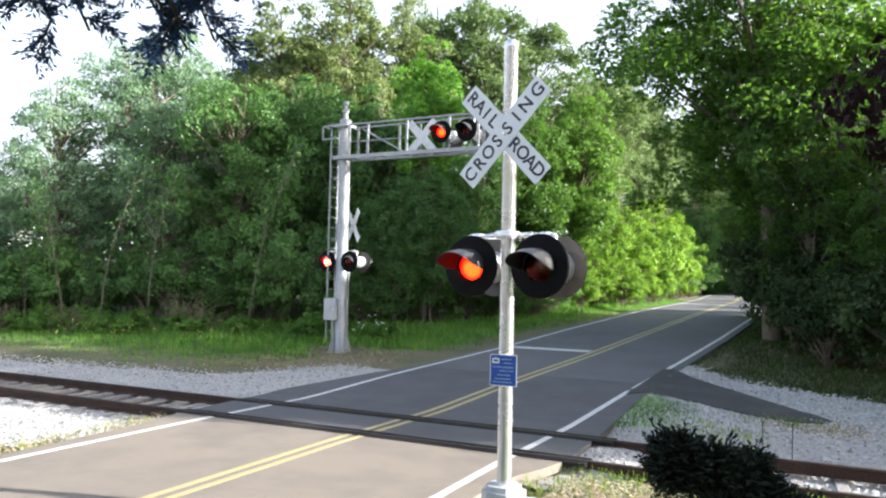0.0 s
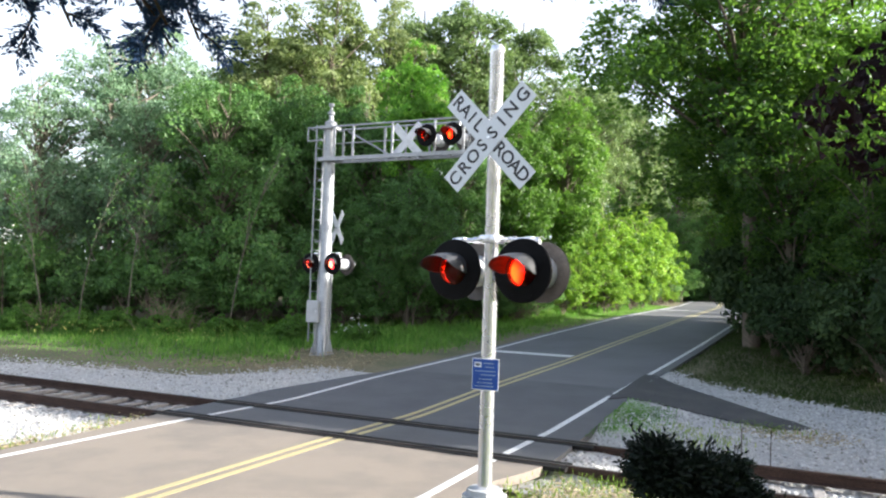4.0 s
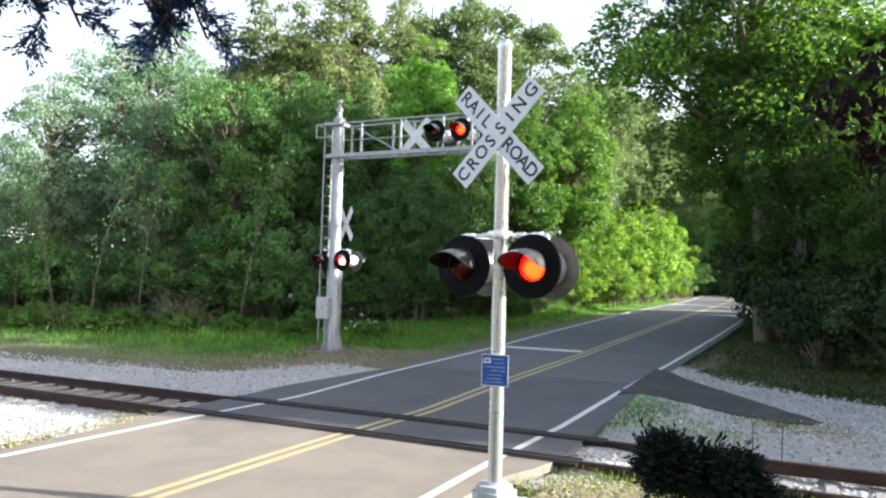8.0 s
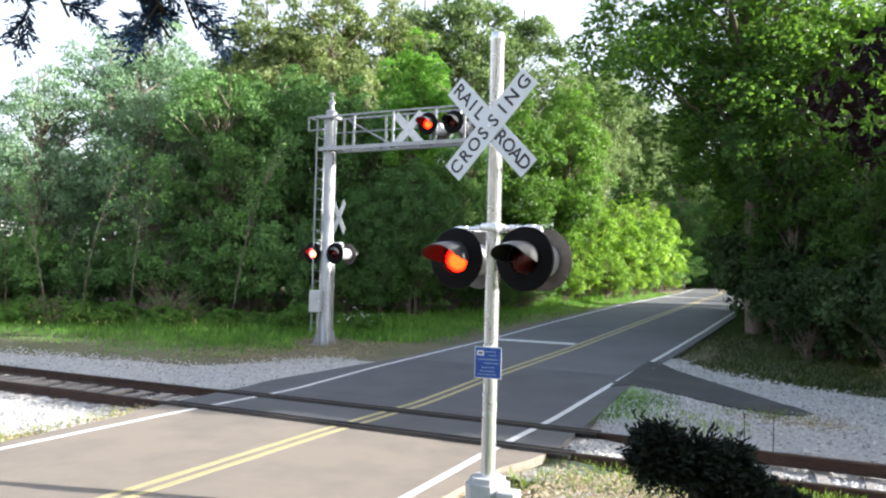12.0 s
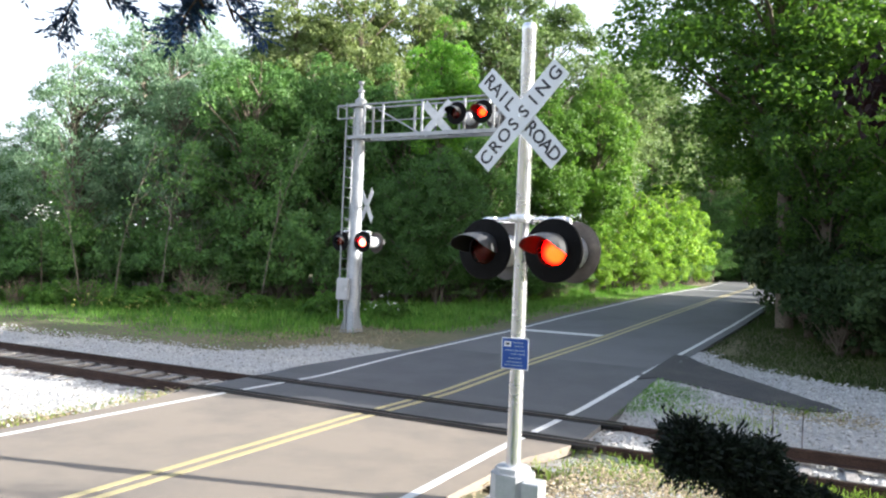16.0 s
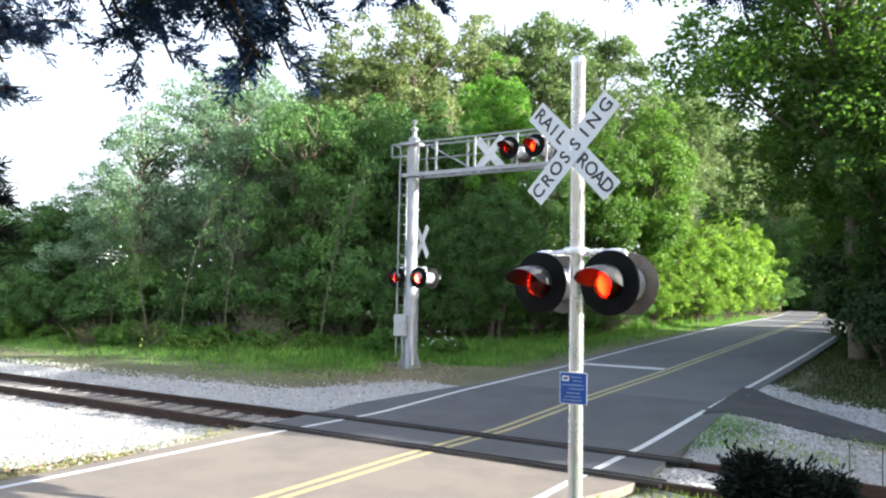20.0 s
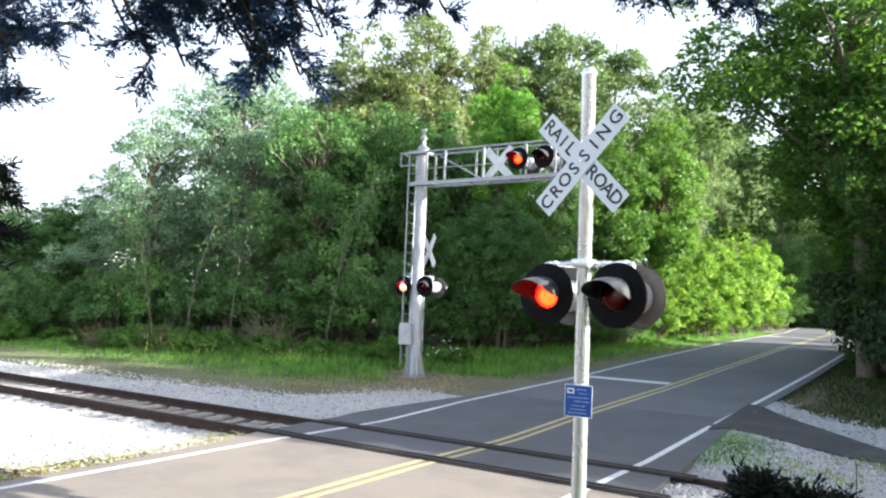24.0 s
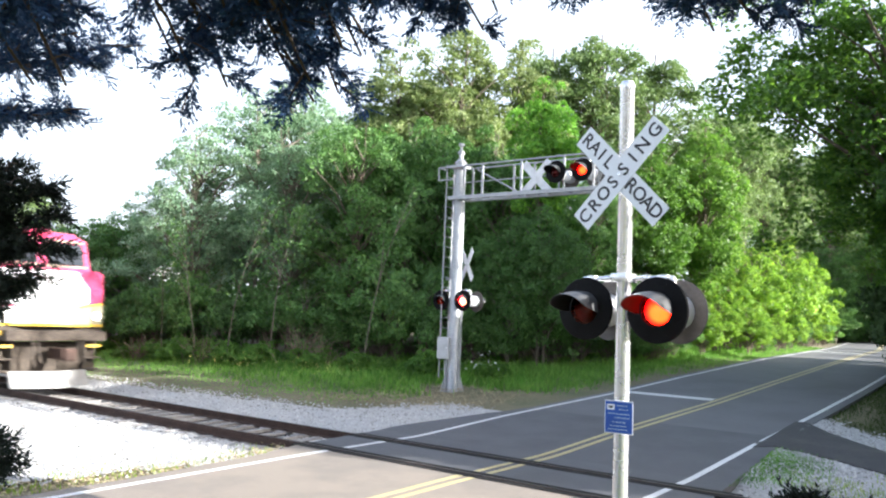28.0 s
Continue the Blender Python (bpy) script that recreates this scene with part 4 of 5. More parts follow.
add_tube(bm, (-0.16, -0.2, 1.05), (-0.1, -0.2, 0.1), 0.022, seg=8)
part("conduit", bm, GALV, cant, "cable conduit")
lamp_pair(cant, 2.76, -4.0, 0.4, element="red_element", visor=0.35)
crossbuck(cant, pose(0.02, 0.3, 3.84, 0, 0, 146) @ pose(0, -0.12, 0), SIGN_BACK)
# lamps on the arm
for x, s in ((3.37, 0), (4.12, 1)):
    lamp_head(cant, pose(x, -0.5, 6.24, 0, 0, -4), s)
    lamp_head(cant, pose(x + 0.02, 0.45, 6.24, 0, 0, 176), s)
    bm = bmesh.new()
    add_tube(bm, (x, -0.3, 6.24), (x, 0.3, 6.24), 0.03, seg=8)
    add_tube(bm, (x, 0, 6.72), (x, 0, 6.2), 0.03, seg=8)
    part("lamp_bracket", bm, GALV, cant)
crossbuck(cant, pose(2.52, 0.05, 6.25, 0, 0, -4), SIGN_BACK, False)

# two thin stakes in the gravel
for x, y, h in ((-0.55, 12.05, 0.42), (-0.15, 12.1, 0.4)):
    bm = bmesh.new()
    add_tube(bm, (0, 0, -0.2), (0.01, 0, h), 0.007, 0.006, 6)
    tagged(part("marker_stake", bm, RUST, None, "", None, m=pose(x, y, -0.02)), "thin rusty stake standing in gravel", "stake", "stakes by the track")


# ---------------------------------------------------------------- locomotive
MAGENTA = surface("magenta_enamel", (0.48, 0.06, 0.13), (0.56, 0.075, 0.155), 30, 2, 0.25, 0.0, 0.02, 0.001, (0.36, 0.02, 0.08))
LOCO_WHITE = surface("silver_white_enamel", (0.74, 0.74, 0.74), (0.82, 0.82, 0.82), 30, 2, 0.25, 0.0, 0.02, 0.001, (0.66, 0.65, 0.63))
LOCO_YELLOW = surface("yellow_stripe", (0.75, 0.5, 0.05), (0.82, 0.56, 0.07), 30, 2, 0.4)
LOCO_GREY = surface("dirty_khaki_enamel", (0.24, 0.22, 0.15), (0.34, 0.31, 0.22), 20, 2, 0.6, 0, 0.1)
PLOW = surface("scuffed_grey_steel", (0.34, 0.33, 0.31), (0.5, 0.49, 0.47), 16, 2, 0.6, 0.2, 0.2)
UNDER = surface("grimy_underframe", (0.04, 0.032, 0.026), (0.1, 0.078, 0.058), 14, 2, 0.85, 0.2, 0.4)
GLASS_DARK = surface("dark_cab_glass", (0.02, 0.025, 0.03), (0.03, 0.035, 0.04), 5, 1, 0.08)
loco = thing("locomotive", pose(-378, RAIL_Y, 0.015), "magenta and white diesel locomotive with yellow stripes, arriving", "locomotive")
W2 = 1.52


def nose_outline(x0, taper=0.42, flat=0.5):
    return [(x0, -flat), (x0, flat), (x0 - taper, W2), (-17.0, W2), (-17.0, -W2), (x0 - taper, -W2)]


bm = bmesh.new()
add_prism(bm, nose_outline(-0.02), 1.08, pose(0, 0, 2.2))
for v in bm.verts:
    if v.co.z > 3.0 and v.co.x > -1.0:
        v.co.x -= 0.13
bmesh.ops.bevel(bm, geom=[e for e in bm.edges if all(v.co.z > 3.0 for v in e.verts)], offset=0.06, segments=2, affect="EDGES")
part("nose_body", bm, MAGENTA, loco, "glossy magenta nose and body side", 20)
def flank(y0, y1, z0, z1, proud):
    """A panel laid on the nose: front where |y| < 0.5, tapering back beyond it."""
    bm = bmesh.new()
    def edge(y, z):
        back = -0.42 * max(0.0, abs(y) - 0.5) / (W2 - 0.5)
        return back - 0.13 * max(0.0, min(1.0, (z - 2.2) / 1.08)) + proud
    ring = []
    for y, za, zb in ((y0, z0[0], z1[0]), (y1, z0[1], z1[1])):
        ring.append([bm.verts.new((edge(y, z) + dx, y, z)) for dx in (0.0, -0.03) for z in (za, zb)])
    a, b = ring
    for f in ((a[0], b[0], b[1], a[1]), (a[2], a[3], b[3], b[2]), (a[0], a[2], b[2], b[0]), (a[1], b[1], b[3], a[3]), (a[0], a[1], a[3], a[2]), (b[0], b[2], b[3], b[1])):
        bm.faces.new(f)
    bmesh.ops.recalc_face_normals(bm, faces=bm.faces)
    return bm


for ya, yb, za, zb in ((-0.5, 0.5, (2.24, 2.24), (3.22, 3.22)), (-1.5, -0.5, (2.24, 2.24), (3.2, 3.22)), (0.5, 0.95, (2.26, 2.36), (3.22, 2.75))):
    part("nose_panel", flank(ya, yb, za, zb, 0.012), LOCO_WHITE, loco, "white front panel of the nose", None)
bm = bmesh.new()
add_prism(bm, nose_outline(0.0), 0.46, pose(0, 0, 1.74))
part("lower_band", bm, LOCO_GREY, loco, "khaki grey lower band of the body", None)
for ya, yb in ((-0.5, 0.5), (-1.5, -0.5)):
    part("lower_panel", flank(ya, yb, (1.78, 1.78), (2.19, 2.19), 0.02), LOCO_WHITE, loco, "white lower front panel", None)
part("khaki_wedge", flank(0.52, 1.5, (2.19, 2.19), (2.2, 2.34), 0.016), LOCO_GREY, loco, "khaki wedge under the rising stripe", None)
part("rising_stripe", flank(0.5, 1.5, (2.19, 2.33), (2.24, 2.39), 0.024), LOCO_YELLOW, loco, "yellow stripe rising across the nose flank", None)
for z, h in ((1.7, 0.06),):
    bm = bmesh.new()
    add_prism(bm, [(x + (0.03 if x > -10 else 0), y * 1.008) for x, y in nose_outline(0.0)], h, pose(0, 0, z))
    part("stripe", bm, LOCO_YELLOW, loco, "yellow stripe round the body", None)
bm = bmesh.new()
CAB = [(-0.98, 3.2), (-1.42, 4.2), (-1.7, 4.4), (-2.3, 4.46), (-17.0, 4.46), (-17.0, 3.2)]
add_prism(bm, CAB, 2.76, pose(0, 1.38, 0, 90))
bmesh.ops.bevel(bm, geom=[e for e in bm.edges if abs(e.verts[0].co.y - e.verts[1].co.y) < 0.01 and min(v.co.z for v in e.verts) > 4.2], offset=0.2, segments=3, affect="EDGES")
part("cab", bm, MAGENTA, loco, "magenta cab and roof", 25)
for y in (-0.68, 0.68):
    bm = bmesh.new()
    n = Vector((1.08, 0, 0.47)).normalized()
    add_box(bm, Vector((-1.21, y, 3.74)) + n * 0.02, (0.03, 1.08, 0.68), pose(0, 0, 0, 0, -23.5, 0), 0.01)
    part("windshield", bm, GLASS_DARK, loco, "dark cab window", None)
    for dz in (-0.4, 0.4):
        bm = bmesh.new()
        add_box(bm, Vector((-1.21, y, 3.74)) + n * 0.03 + Vector((-0.4 * dz, 0, 0.917 * dz)), (0.04, 1.2, 0.06), pose(0, 0, 0, 0, -23.5, 0))
        part("window_frame", bm, LOCO_GREY, loco, "", None)
bm = bmesh.new()
add_box(bm, (-1.55, 0, 4.38), (0.3, 0.6, 0.2), None, 0.05)
part("headlight_box", bm, MAGENTA, loco, "", None)
for y in (-1.2, 1.2):
    bm = bmesh.new()
    add_tube(bm, (-0.42, y * 0.98, 2.0), (-0.2, y, 2.0), 0.13, 0.14, 20)
    lampcase = part("ditch_light", bm, LOCO_GREY, loco, "round headlight on the nose flank")
    bm = bmesh.new()
    add_tube(bm, (-0.2, y, 2.0), (-0.185, y, 2.0), 0.12, 0.1, 20)
    part("headlight_glass", bm, HEADLIGHT, lampcase, "lit round headlight")
for y in (-1.25, 1.25):
    bm = bmesh.new()
    add_box(bm, (-0.25, y, 1.5), (0.2, 0.5, 0.14), None, 0.03)
    part("step_lamp", bm, LOCO_YELLOW, loco, "yellow step edge", None)
for y in (-1.22, 1.22):
    bm = bmesh.new()
    for z in (0.5, 0.82, 1.14):
        add_box(bm, (-0.42, y, z), (0.34, 0.5, 0.04))
    add_box(bm, (-0.6, y, 0.9), (0.06, 0.52, 0.95))
    add_box(bm, (-0.42, y * 0.8, 0.9), (0.36, 0.04, 0.95))
    part("end_step", bm, UNDER, loco, "dark corner steps", None)
    bm = bmesh.new()
    add_box(bm, (-0.24, y, 1.16), (0.03, 0.42, 0.07))
    part("step_edge", bm, LOCO_YELLOW, loco, "yellow step edge", None)
bm = bmesh.new()
add_box(bm, (-0.55, 0, 0.85), (0.3, 2.0, 0.8), None, 0.05)
part("draft_gear", bm, UNDER, loco, "grimy gear behind the coupler", None)
bm = bmesh.new()
add_box(bm, (-8.6, 0, 1.5), (16.6, 2.9, 0.4), None, 0.03)
add_box(bm, (-0.1, 0, 1.45), (0.5, 2.7, 0.28), None, 0.04)
part("underframe", bm, UNDER, loco, "grimy underframe and buffer beam", None)
bm = bmesh.new()
add_box(bm, (0.25, 0, 0.98), (0.75, 0.28, 0.3), None, 0.05)
add_box(bm, (0.62, 0.07, 0.98), (0.2, 0.32, 0.34), None, 0.06)
part("coupler", bm, RUST, loco, "rusty coupler", None)
for i, (y, z) in enumerate(((-0.55, 1.1), (-0.7, 1.0), (0.5, 1.1), (0.66, 1.0))):
    bm = bmesh.new()
    add_tube(bm, (0.15, y, 1.4), (0.28, y, z - 0.1), 0.03, seg=8)
    add_tube(bm, (0.28, y, z - 0.1), (0.3, y + 0.05, z - 0.35), 0.03, seg=8)
    part("brake_hose", bm, UNDER, loco)
bm = bmesh.new()
add_prism(bm, [(0.42, 0.0), (0.0, -1.05), (-0.1, -1.05), (0.3, 0.0), (-0.1, 1.05), (0.0, 1.05)], 0.42, pose(0, 0, 0.08))
for v in bm.verts:
    if v.co.z > 0.4:
        v.co.x -= 0.22
part("plow", bm, PLOW, loco, "silver pilot plow", None)
for bx in (-3.6, -13.2):
    bm = bmesh.new()
    for y in (-1.05, 1.05):
        add_box(bm, (bx, y, 0.72), (3.4, 0.18, 0.4), None, 0.04)
    add_box(bm, (bx, 0, 0.8), (0.6, 2.1, 0.4))
    bogie = part("truck_frame", bm, UNDER, loco, "grimy bogie frame", None)
    for wx in (-1.35, 1.35):
        bm = bmesh.new()
        for y in (-0.72, 0.72):
            add_tube(bm, (bx + wx, y - 0.06, 0.5), (bx + wx, y + 0.06, 0.5), 0.5, seg=28)
        add_tube(bm, (bx + wx, -0.75, 0.5), (bx + wx, 0.75, 0.5), 0.09, seg=10)
        part("wheelset", bm, RUST, bogie, "", 30)
bm = bmesh.new()
add_box(bm, (-8.4, 0, 0.85), (4.2, 2.3, 0.9), None, 0.15)
part("fuel_tank", bm, UNDER, loco, "", None)


# ---------------------------------------------------------------- woods
def gz(x, y):
    return float(land_z(x, y)) - 0.05


tg = np.random.default_rng(21)
SPECIES = {
    "silver": build_tree("slender grey-green tree with airy crown at the wood edge", tg, 11.0, 2.9, 1.6, LEAF_SILVER, 190, 84, 0.125, trunk_r=0.11, bark=PALE_BARK, stems=3, gap=0.3, clump=(0.3, 0.8)),
    "silver2": build_tree("slender grey-green tree with airy crown at the wood edge", tg, 10.5, 2.6, 1.2, LEAF_SILVER, 175, 84, 0.125, trunk_r=0.1, bark=PALE_BARK, stems=2, gap=0.3, clump=(0.3, 0.8)),
    "mid": build_tree("full green broadleaf tree at the wood edge", tg, 11.0, 3.0, 0.8, LEAF, 190, 100, 0.155, trunk_r=0.13, stems=2, clump=(0.35, 0.95)),
    "mid2": build_tree("full green broadleaf tree at the wood edge", tg, 10.0, 2.7, 0.7, LEAF, 170, 100, 0.155, trunk_r=0.12, bark=PALE_BARK, stems=3, gap=0.1, clump=(0.35, 0.95)),
    "olive": build_tree("tall yellowish-green tree behind the wood edge", tg, 17.5, 3.3, 4.0, LEAF_OLIVE, 260, 62, 0.2, trunk_r=0.17, gap=0.15, clump=(0.35, 0.9)),
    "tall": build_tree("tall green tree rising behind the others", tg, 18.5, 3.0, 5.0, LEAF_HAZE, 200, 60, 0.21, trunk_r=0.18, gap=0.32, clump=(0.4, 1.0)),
    "ivy": build_tree("tree wrapped to its tip in bright green ivy", tg, 13.0, 2.0, 5.2, LEAF_IVY, 210, 80, 0.16, trunk_r=0.2, gap=-0.4, clump=(0.35, 0.7)),
    "lime": build_tree("sunlit bright green tree beside the road", tg, 14.0, 2.7, 1.5, LEAF_LIME, 220, 72, 0.21, trunk_r=0.15, clump=(0.4, 0.9)),
    "right": build_tree("large dark green maple overhanging the road", tg, 16.0, 4.6, 3.0, LEAF_MAPLE, 260, 150, 0.16, trunk_r=0.2, gap=0.2, clump=(0.5, 1.2)),
    "right2": build_tree("large dark green maple at the roadside", tg, 15.0, 4.0, 1.2, LEAF_MAPLE, 220, 130, 0.17, trunk_r=0.18, stems=2, gap=0.2, clump=(0.45, 1.1)),
    "shrub": build_tree("leafy green shrub at the foot of the wood", tg, 3.6, 1.9, 0.1, LEAF, 90, 62, 0.15, name="shrub", category="shrub", trunk_r=0.04, stems=4, gap=0.0, clump=(0.25, 0.6)),
    "shrub2": build_tree("leafy dark shrub at the foot of the wood", tg, 3.2, 1.8, 0.1, LEAF_DARK, 90, 62, 0.15, name="shrub", category="shrub", trunk_r=0.04, stems=4, clump=(0.25, 0.6)),
    "undergrowth": build_tree("shrub beneath the roadside maples, leaves darkened for deep shade", tg, 3.2, 1.8, 0.1, LEAF_SHADE, 90, 62, 0.15, name="shrub", category="shrub", trunk_r=0.04, stems=4, clump=(0.25, 0.6)),
    "weed": build_tree("broad-leaved weed clump in the tall grass", tg, 3.0, 1.9, 0.05, LEAF_WEED, 60, 60, 0.26, name="weed_clump", category="weeds", trunk_r=0.03, stems=4, clump=(0.3, 0.6)),
    "limeshrub": build_tree("sunlit yellow-green shrub on the road verge", tg, 6.5, 2.4, 0.1, LEAF_YELLOW, 100, 76, 0.2, name="shrub", category="shrub", trunk_r=0.06, stems=5, gap=0.25, clump=(0.25, 0.7)),
}
used = set()


def plant(kind, x, y, s=1.0, sz=None, rz=None):
    rz = tg.uniform(0, 360) if rz is None else rz
    src = SPECIES[kind]
    z = gz(x, y) - (0.45 * s if kind.startswith("shrub") and y > 78 else 0.0)
    if kind in used:
        return another(src, x, y, z, rz, s, sz)
    used.add(kind)
    return turned(src, x, y, z, rz, s, sz)


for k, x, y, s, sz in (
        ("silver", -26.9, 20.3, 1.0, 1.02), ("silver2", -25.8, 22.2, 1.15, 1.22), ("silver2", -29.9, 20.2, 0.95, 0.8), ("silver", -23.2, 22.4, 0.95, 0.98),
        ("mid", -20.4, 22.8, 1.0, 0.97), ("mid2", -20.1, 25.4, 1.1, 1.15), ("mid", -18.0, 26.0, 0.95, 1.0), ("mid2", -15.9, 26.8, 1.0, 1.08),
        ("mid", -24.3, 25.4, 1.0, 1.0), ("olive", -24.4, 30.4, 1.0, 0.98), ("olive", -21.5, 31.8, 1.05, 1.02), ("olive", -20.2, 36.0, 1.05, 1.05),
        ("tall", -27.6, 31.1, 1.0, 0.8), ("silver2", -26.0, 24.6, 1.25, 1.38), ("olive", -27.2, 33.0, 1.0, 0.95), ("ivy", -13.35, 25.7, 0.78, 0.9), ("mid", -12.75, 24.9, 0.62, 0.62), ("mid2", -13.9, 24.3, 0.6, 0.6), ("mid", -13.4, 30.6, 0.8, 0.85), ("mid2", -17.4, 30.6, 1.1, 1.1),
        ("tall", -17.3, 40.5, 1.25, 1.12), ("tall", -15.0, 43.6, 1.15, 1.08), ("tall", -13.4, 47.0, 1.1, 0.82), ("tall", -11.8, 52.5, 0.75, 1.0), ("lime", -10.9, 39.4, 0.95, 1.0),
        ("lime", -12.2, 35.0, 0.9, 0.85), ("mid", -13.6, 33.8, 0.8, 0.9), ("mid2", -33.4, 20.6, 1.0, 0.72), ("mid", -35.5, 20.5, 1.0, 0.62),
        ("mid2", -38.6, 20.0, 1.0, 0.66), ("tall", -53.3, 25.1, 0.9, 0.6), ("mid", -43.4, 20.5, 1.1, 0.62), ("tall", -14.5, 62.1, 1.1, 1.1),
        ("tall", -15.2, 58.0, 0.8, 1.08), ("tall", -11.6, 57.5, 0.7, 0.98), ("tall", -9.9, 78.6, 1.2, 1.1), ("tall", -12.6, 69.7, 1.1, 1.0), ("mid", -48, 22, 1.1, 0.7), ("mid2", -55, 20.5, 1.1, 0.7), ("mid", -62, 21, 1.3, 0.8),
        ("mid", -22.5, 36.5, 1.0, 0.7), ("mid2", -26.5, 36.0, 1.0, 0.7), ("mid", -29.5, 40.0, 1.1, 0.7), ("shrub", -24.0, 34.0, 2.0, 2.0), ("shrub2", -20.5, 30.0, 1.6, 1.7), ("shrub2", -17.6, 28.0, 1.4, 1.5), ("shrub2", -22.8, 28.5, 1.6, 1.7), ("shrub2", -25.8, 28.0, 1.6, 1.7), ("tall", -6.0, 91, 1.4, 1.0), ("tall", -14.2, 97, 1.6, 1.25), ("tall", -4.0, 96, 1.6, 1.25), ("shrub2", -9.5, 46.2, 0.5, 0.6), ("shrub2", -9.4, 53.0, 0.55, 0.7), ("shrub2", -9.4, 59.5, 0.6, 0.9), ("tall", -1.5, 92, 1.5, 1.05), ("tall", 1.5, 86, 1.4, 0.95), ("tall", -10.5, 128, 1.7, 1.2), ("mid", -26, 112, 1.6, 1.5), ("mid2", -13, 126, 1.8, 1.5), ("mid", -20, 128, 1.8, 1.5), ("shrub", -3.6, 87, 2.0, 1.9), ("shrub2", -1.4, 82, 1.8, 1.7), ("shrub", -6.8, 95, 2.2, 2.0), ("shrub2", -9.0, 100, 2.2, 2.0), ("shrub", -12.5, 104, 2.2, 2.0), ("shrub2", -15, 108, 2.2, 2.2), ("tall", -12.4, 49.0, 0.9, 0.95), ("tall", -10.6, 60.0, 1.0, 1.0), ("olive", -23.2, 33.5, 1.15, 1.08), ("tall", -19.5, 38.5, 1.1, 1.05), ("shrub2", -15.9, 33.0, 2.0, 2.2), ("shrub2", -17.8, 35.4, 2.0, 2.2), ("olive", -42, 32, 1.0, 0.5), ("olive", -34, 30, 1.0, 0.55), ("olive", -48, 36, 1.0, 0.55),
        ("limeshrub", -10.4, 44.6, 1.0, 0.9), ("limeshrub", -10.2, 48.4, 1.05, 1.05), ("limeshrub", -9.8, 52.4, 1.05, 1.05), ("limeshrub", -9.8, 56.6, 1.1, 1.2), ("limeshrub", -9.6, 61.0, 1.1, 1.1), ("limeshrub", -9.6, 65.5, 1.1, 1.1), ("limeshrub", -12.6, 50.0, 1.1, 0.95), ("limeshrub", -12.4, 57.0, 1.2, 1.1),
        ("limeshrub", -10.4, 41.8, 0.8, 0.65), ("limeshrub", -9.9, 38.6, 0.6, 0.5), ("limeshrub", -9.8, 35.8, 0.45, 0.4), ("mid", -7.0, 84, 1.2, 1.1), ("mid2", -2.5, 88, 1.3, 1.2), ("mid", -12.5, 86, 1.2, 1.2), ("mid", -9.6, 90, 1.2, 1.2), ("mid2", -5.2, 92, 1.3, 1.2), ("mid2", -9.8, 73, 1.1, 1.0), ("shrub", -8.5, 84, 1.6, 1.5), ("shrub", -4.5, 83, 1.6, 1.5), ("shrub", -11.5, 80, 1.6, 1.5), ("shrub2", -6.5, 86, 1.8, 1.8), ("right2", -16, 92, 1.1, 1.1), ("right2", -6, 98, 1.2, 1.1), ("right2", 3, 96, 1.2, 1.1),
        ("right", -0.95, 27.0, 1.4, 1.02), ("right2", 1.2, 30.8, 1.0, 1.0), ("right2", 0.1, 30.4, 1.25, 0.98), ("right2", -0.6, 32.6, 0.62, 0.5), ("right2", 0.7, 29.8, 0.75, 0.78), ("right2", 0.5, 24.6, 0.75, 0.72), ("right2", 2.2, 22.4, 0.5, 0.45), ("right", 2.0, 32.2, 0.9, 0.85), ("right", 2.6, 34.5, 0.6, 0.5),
        # maples beyond x = 6 below are unseen, added to shade gravel and crossing
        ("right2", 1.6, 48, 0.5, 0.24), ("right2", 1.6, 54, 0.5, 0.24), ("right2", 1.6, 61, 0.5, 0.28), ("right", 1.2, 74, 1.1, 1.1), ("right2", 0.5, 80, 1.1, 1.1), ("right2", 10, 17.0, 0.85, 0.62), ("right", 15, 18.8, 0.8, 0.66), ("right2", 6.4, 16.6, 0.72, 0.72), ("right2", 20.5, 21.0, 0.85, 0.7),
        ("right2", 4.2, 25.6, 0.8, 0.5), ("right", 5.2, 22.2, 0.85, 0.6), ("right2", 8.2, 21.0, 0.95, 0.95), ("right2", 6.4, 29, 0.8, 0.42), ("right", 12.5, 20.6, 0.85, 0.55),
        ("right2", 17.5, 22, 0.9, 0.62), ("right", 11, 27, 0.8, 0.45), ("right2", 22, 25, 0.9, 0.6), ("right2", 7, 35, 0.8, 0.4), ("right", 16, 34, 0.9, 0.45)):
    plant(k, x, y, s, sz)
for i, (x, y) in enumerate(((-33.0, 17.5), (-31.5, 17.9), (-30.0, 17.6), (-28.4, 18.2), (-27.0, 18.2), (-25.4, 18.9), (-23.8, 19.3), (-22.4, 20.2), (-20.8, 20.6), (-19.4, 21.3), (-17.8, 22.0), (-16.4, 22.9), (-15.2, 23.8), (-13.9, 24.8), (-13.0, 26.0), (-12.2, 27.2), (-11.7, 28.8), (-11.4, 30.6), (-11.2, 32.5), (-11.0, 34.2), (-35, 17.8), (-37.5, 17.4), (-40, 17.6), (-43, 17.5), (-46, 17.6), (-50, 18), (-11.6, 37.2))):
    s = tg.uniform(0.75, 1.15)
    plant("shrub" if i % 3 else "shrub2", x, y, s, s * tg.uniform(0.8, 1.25))
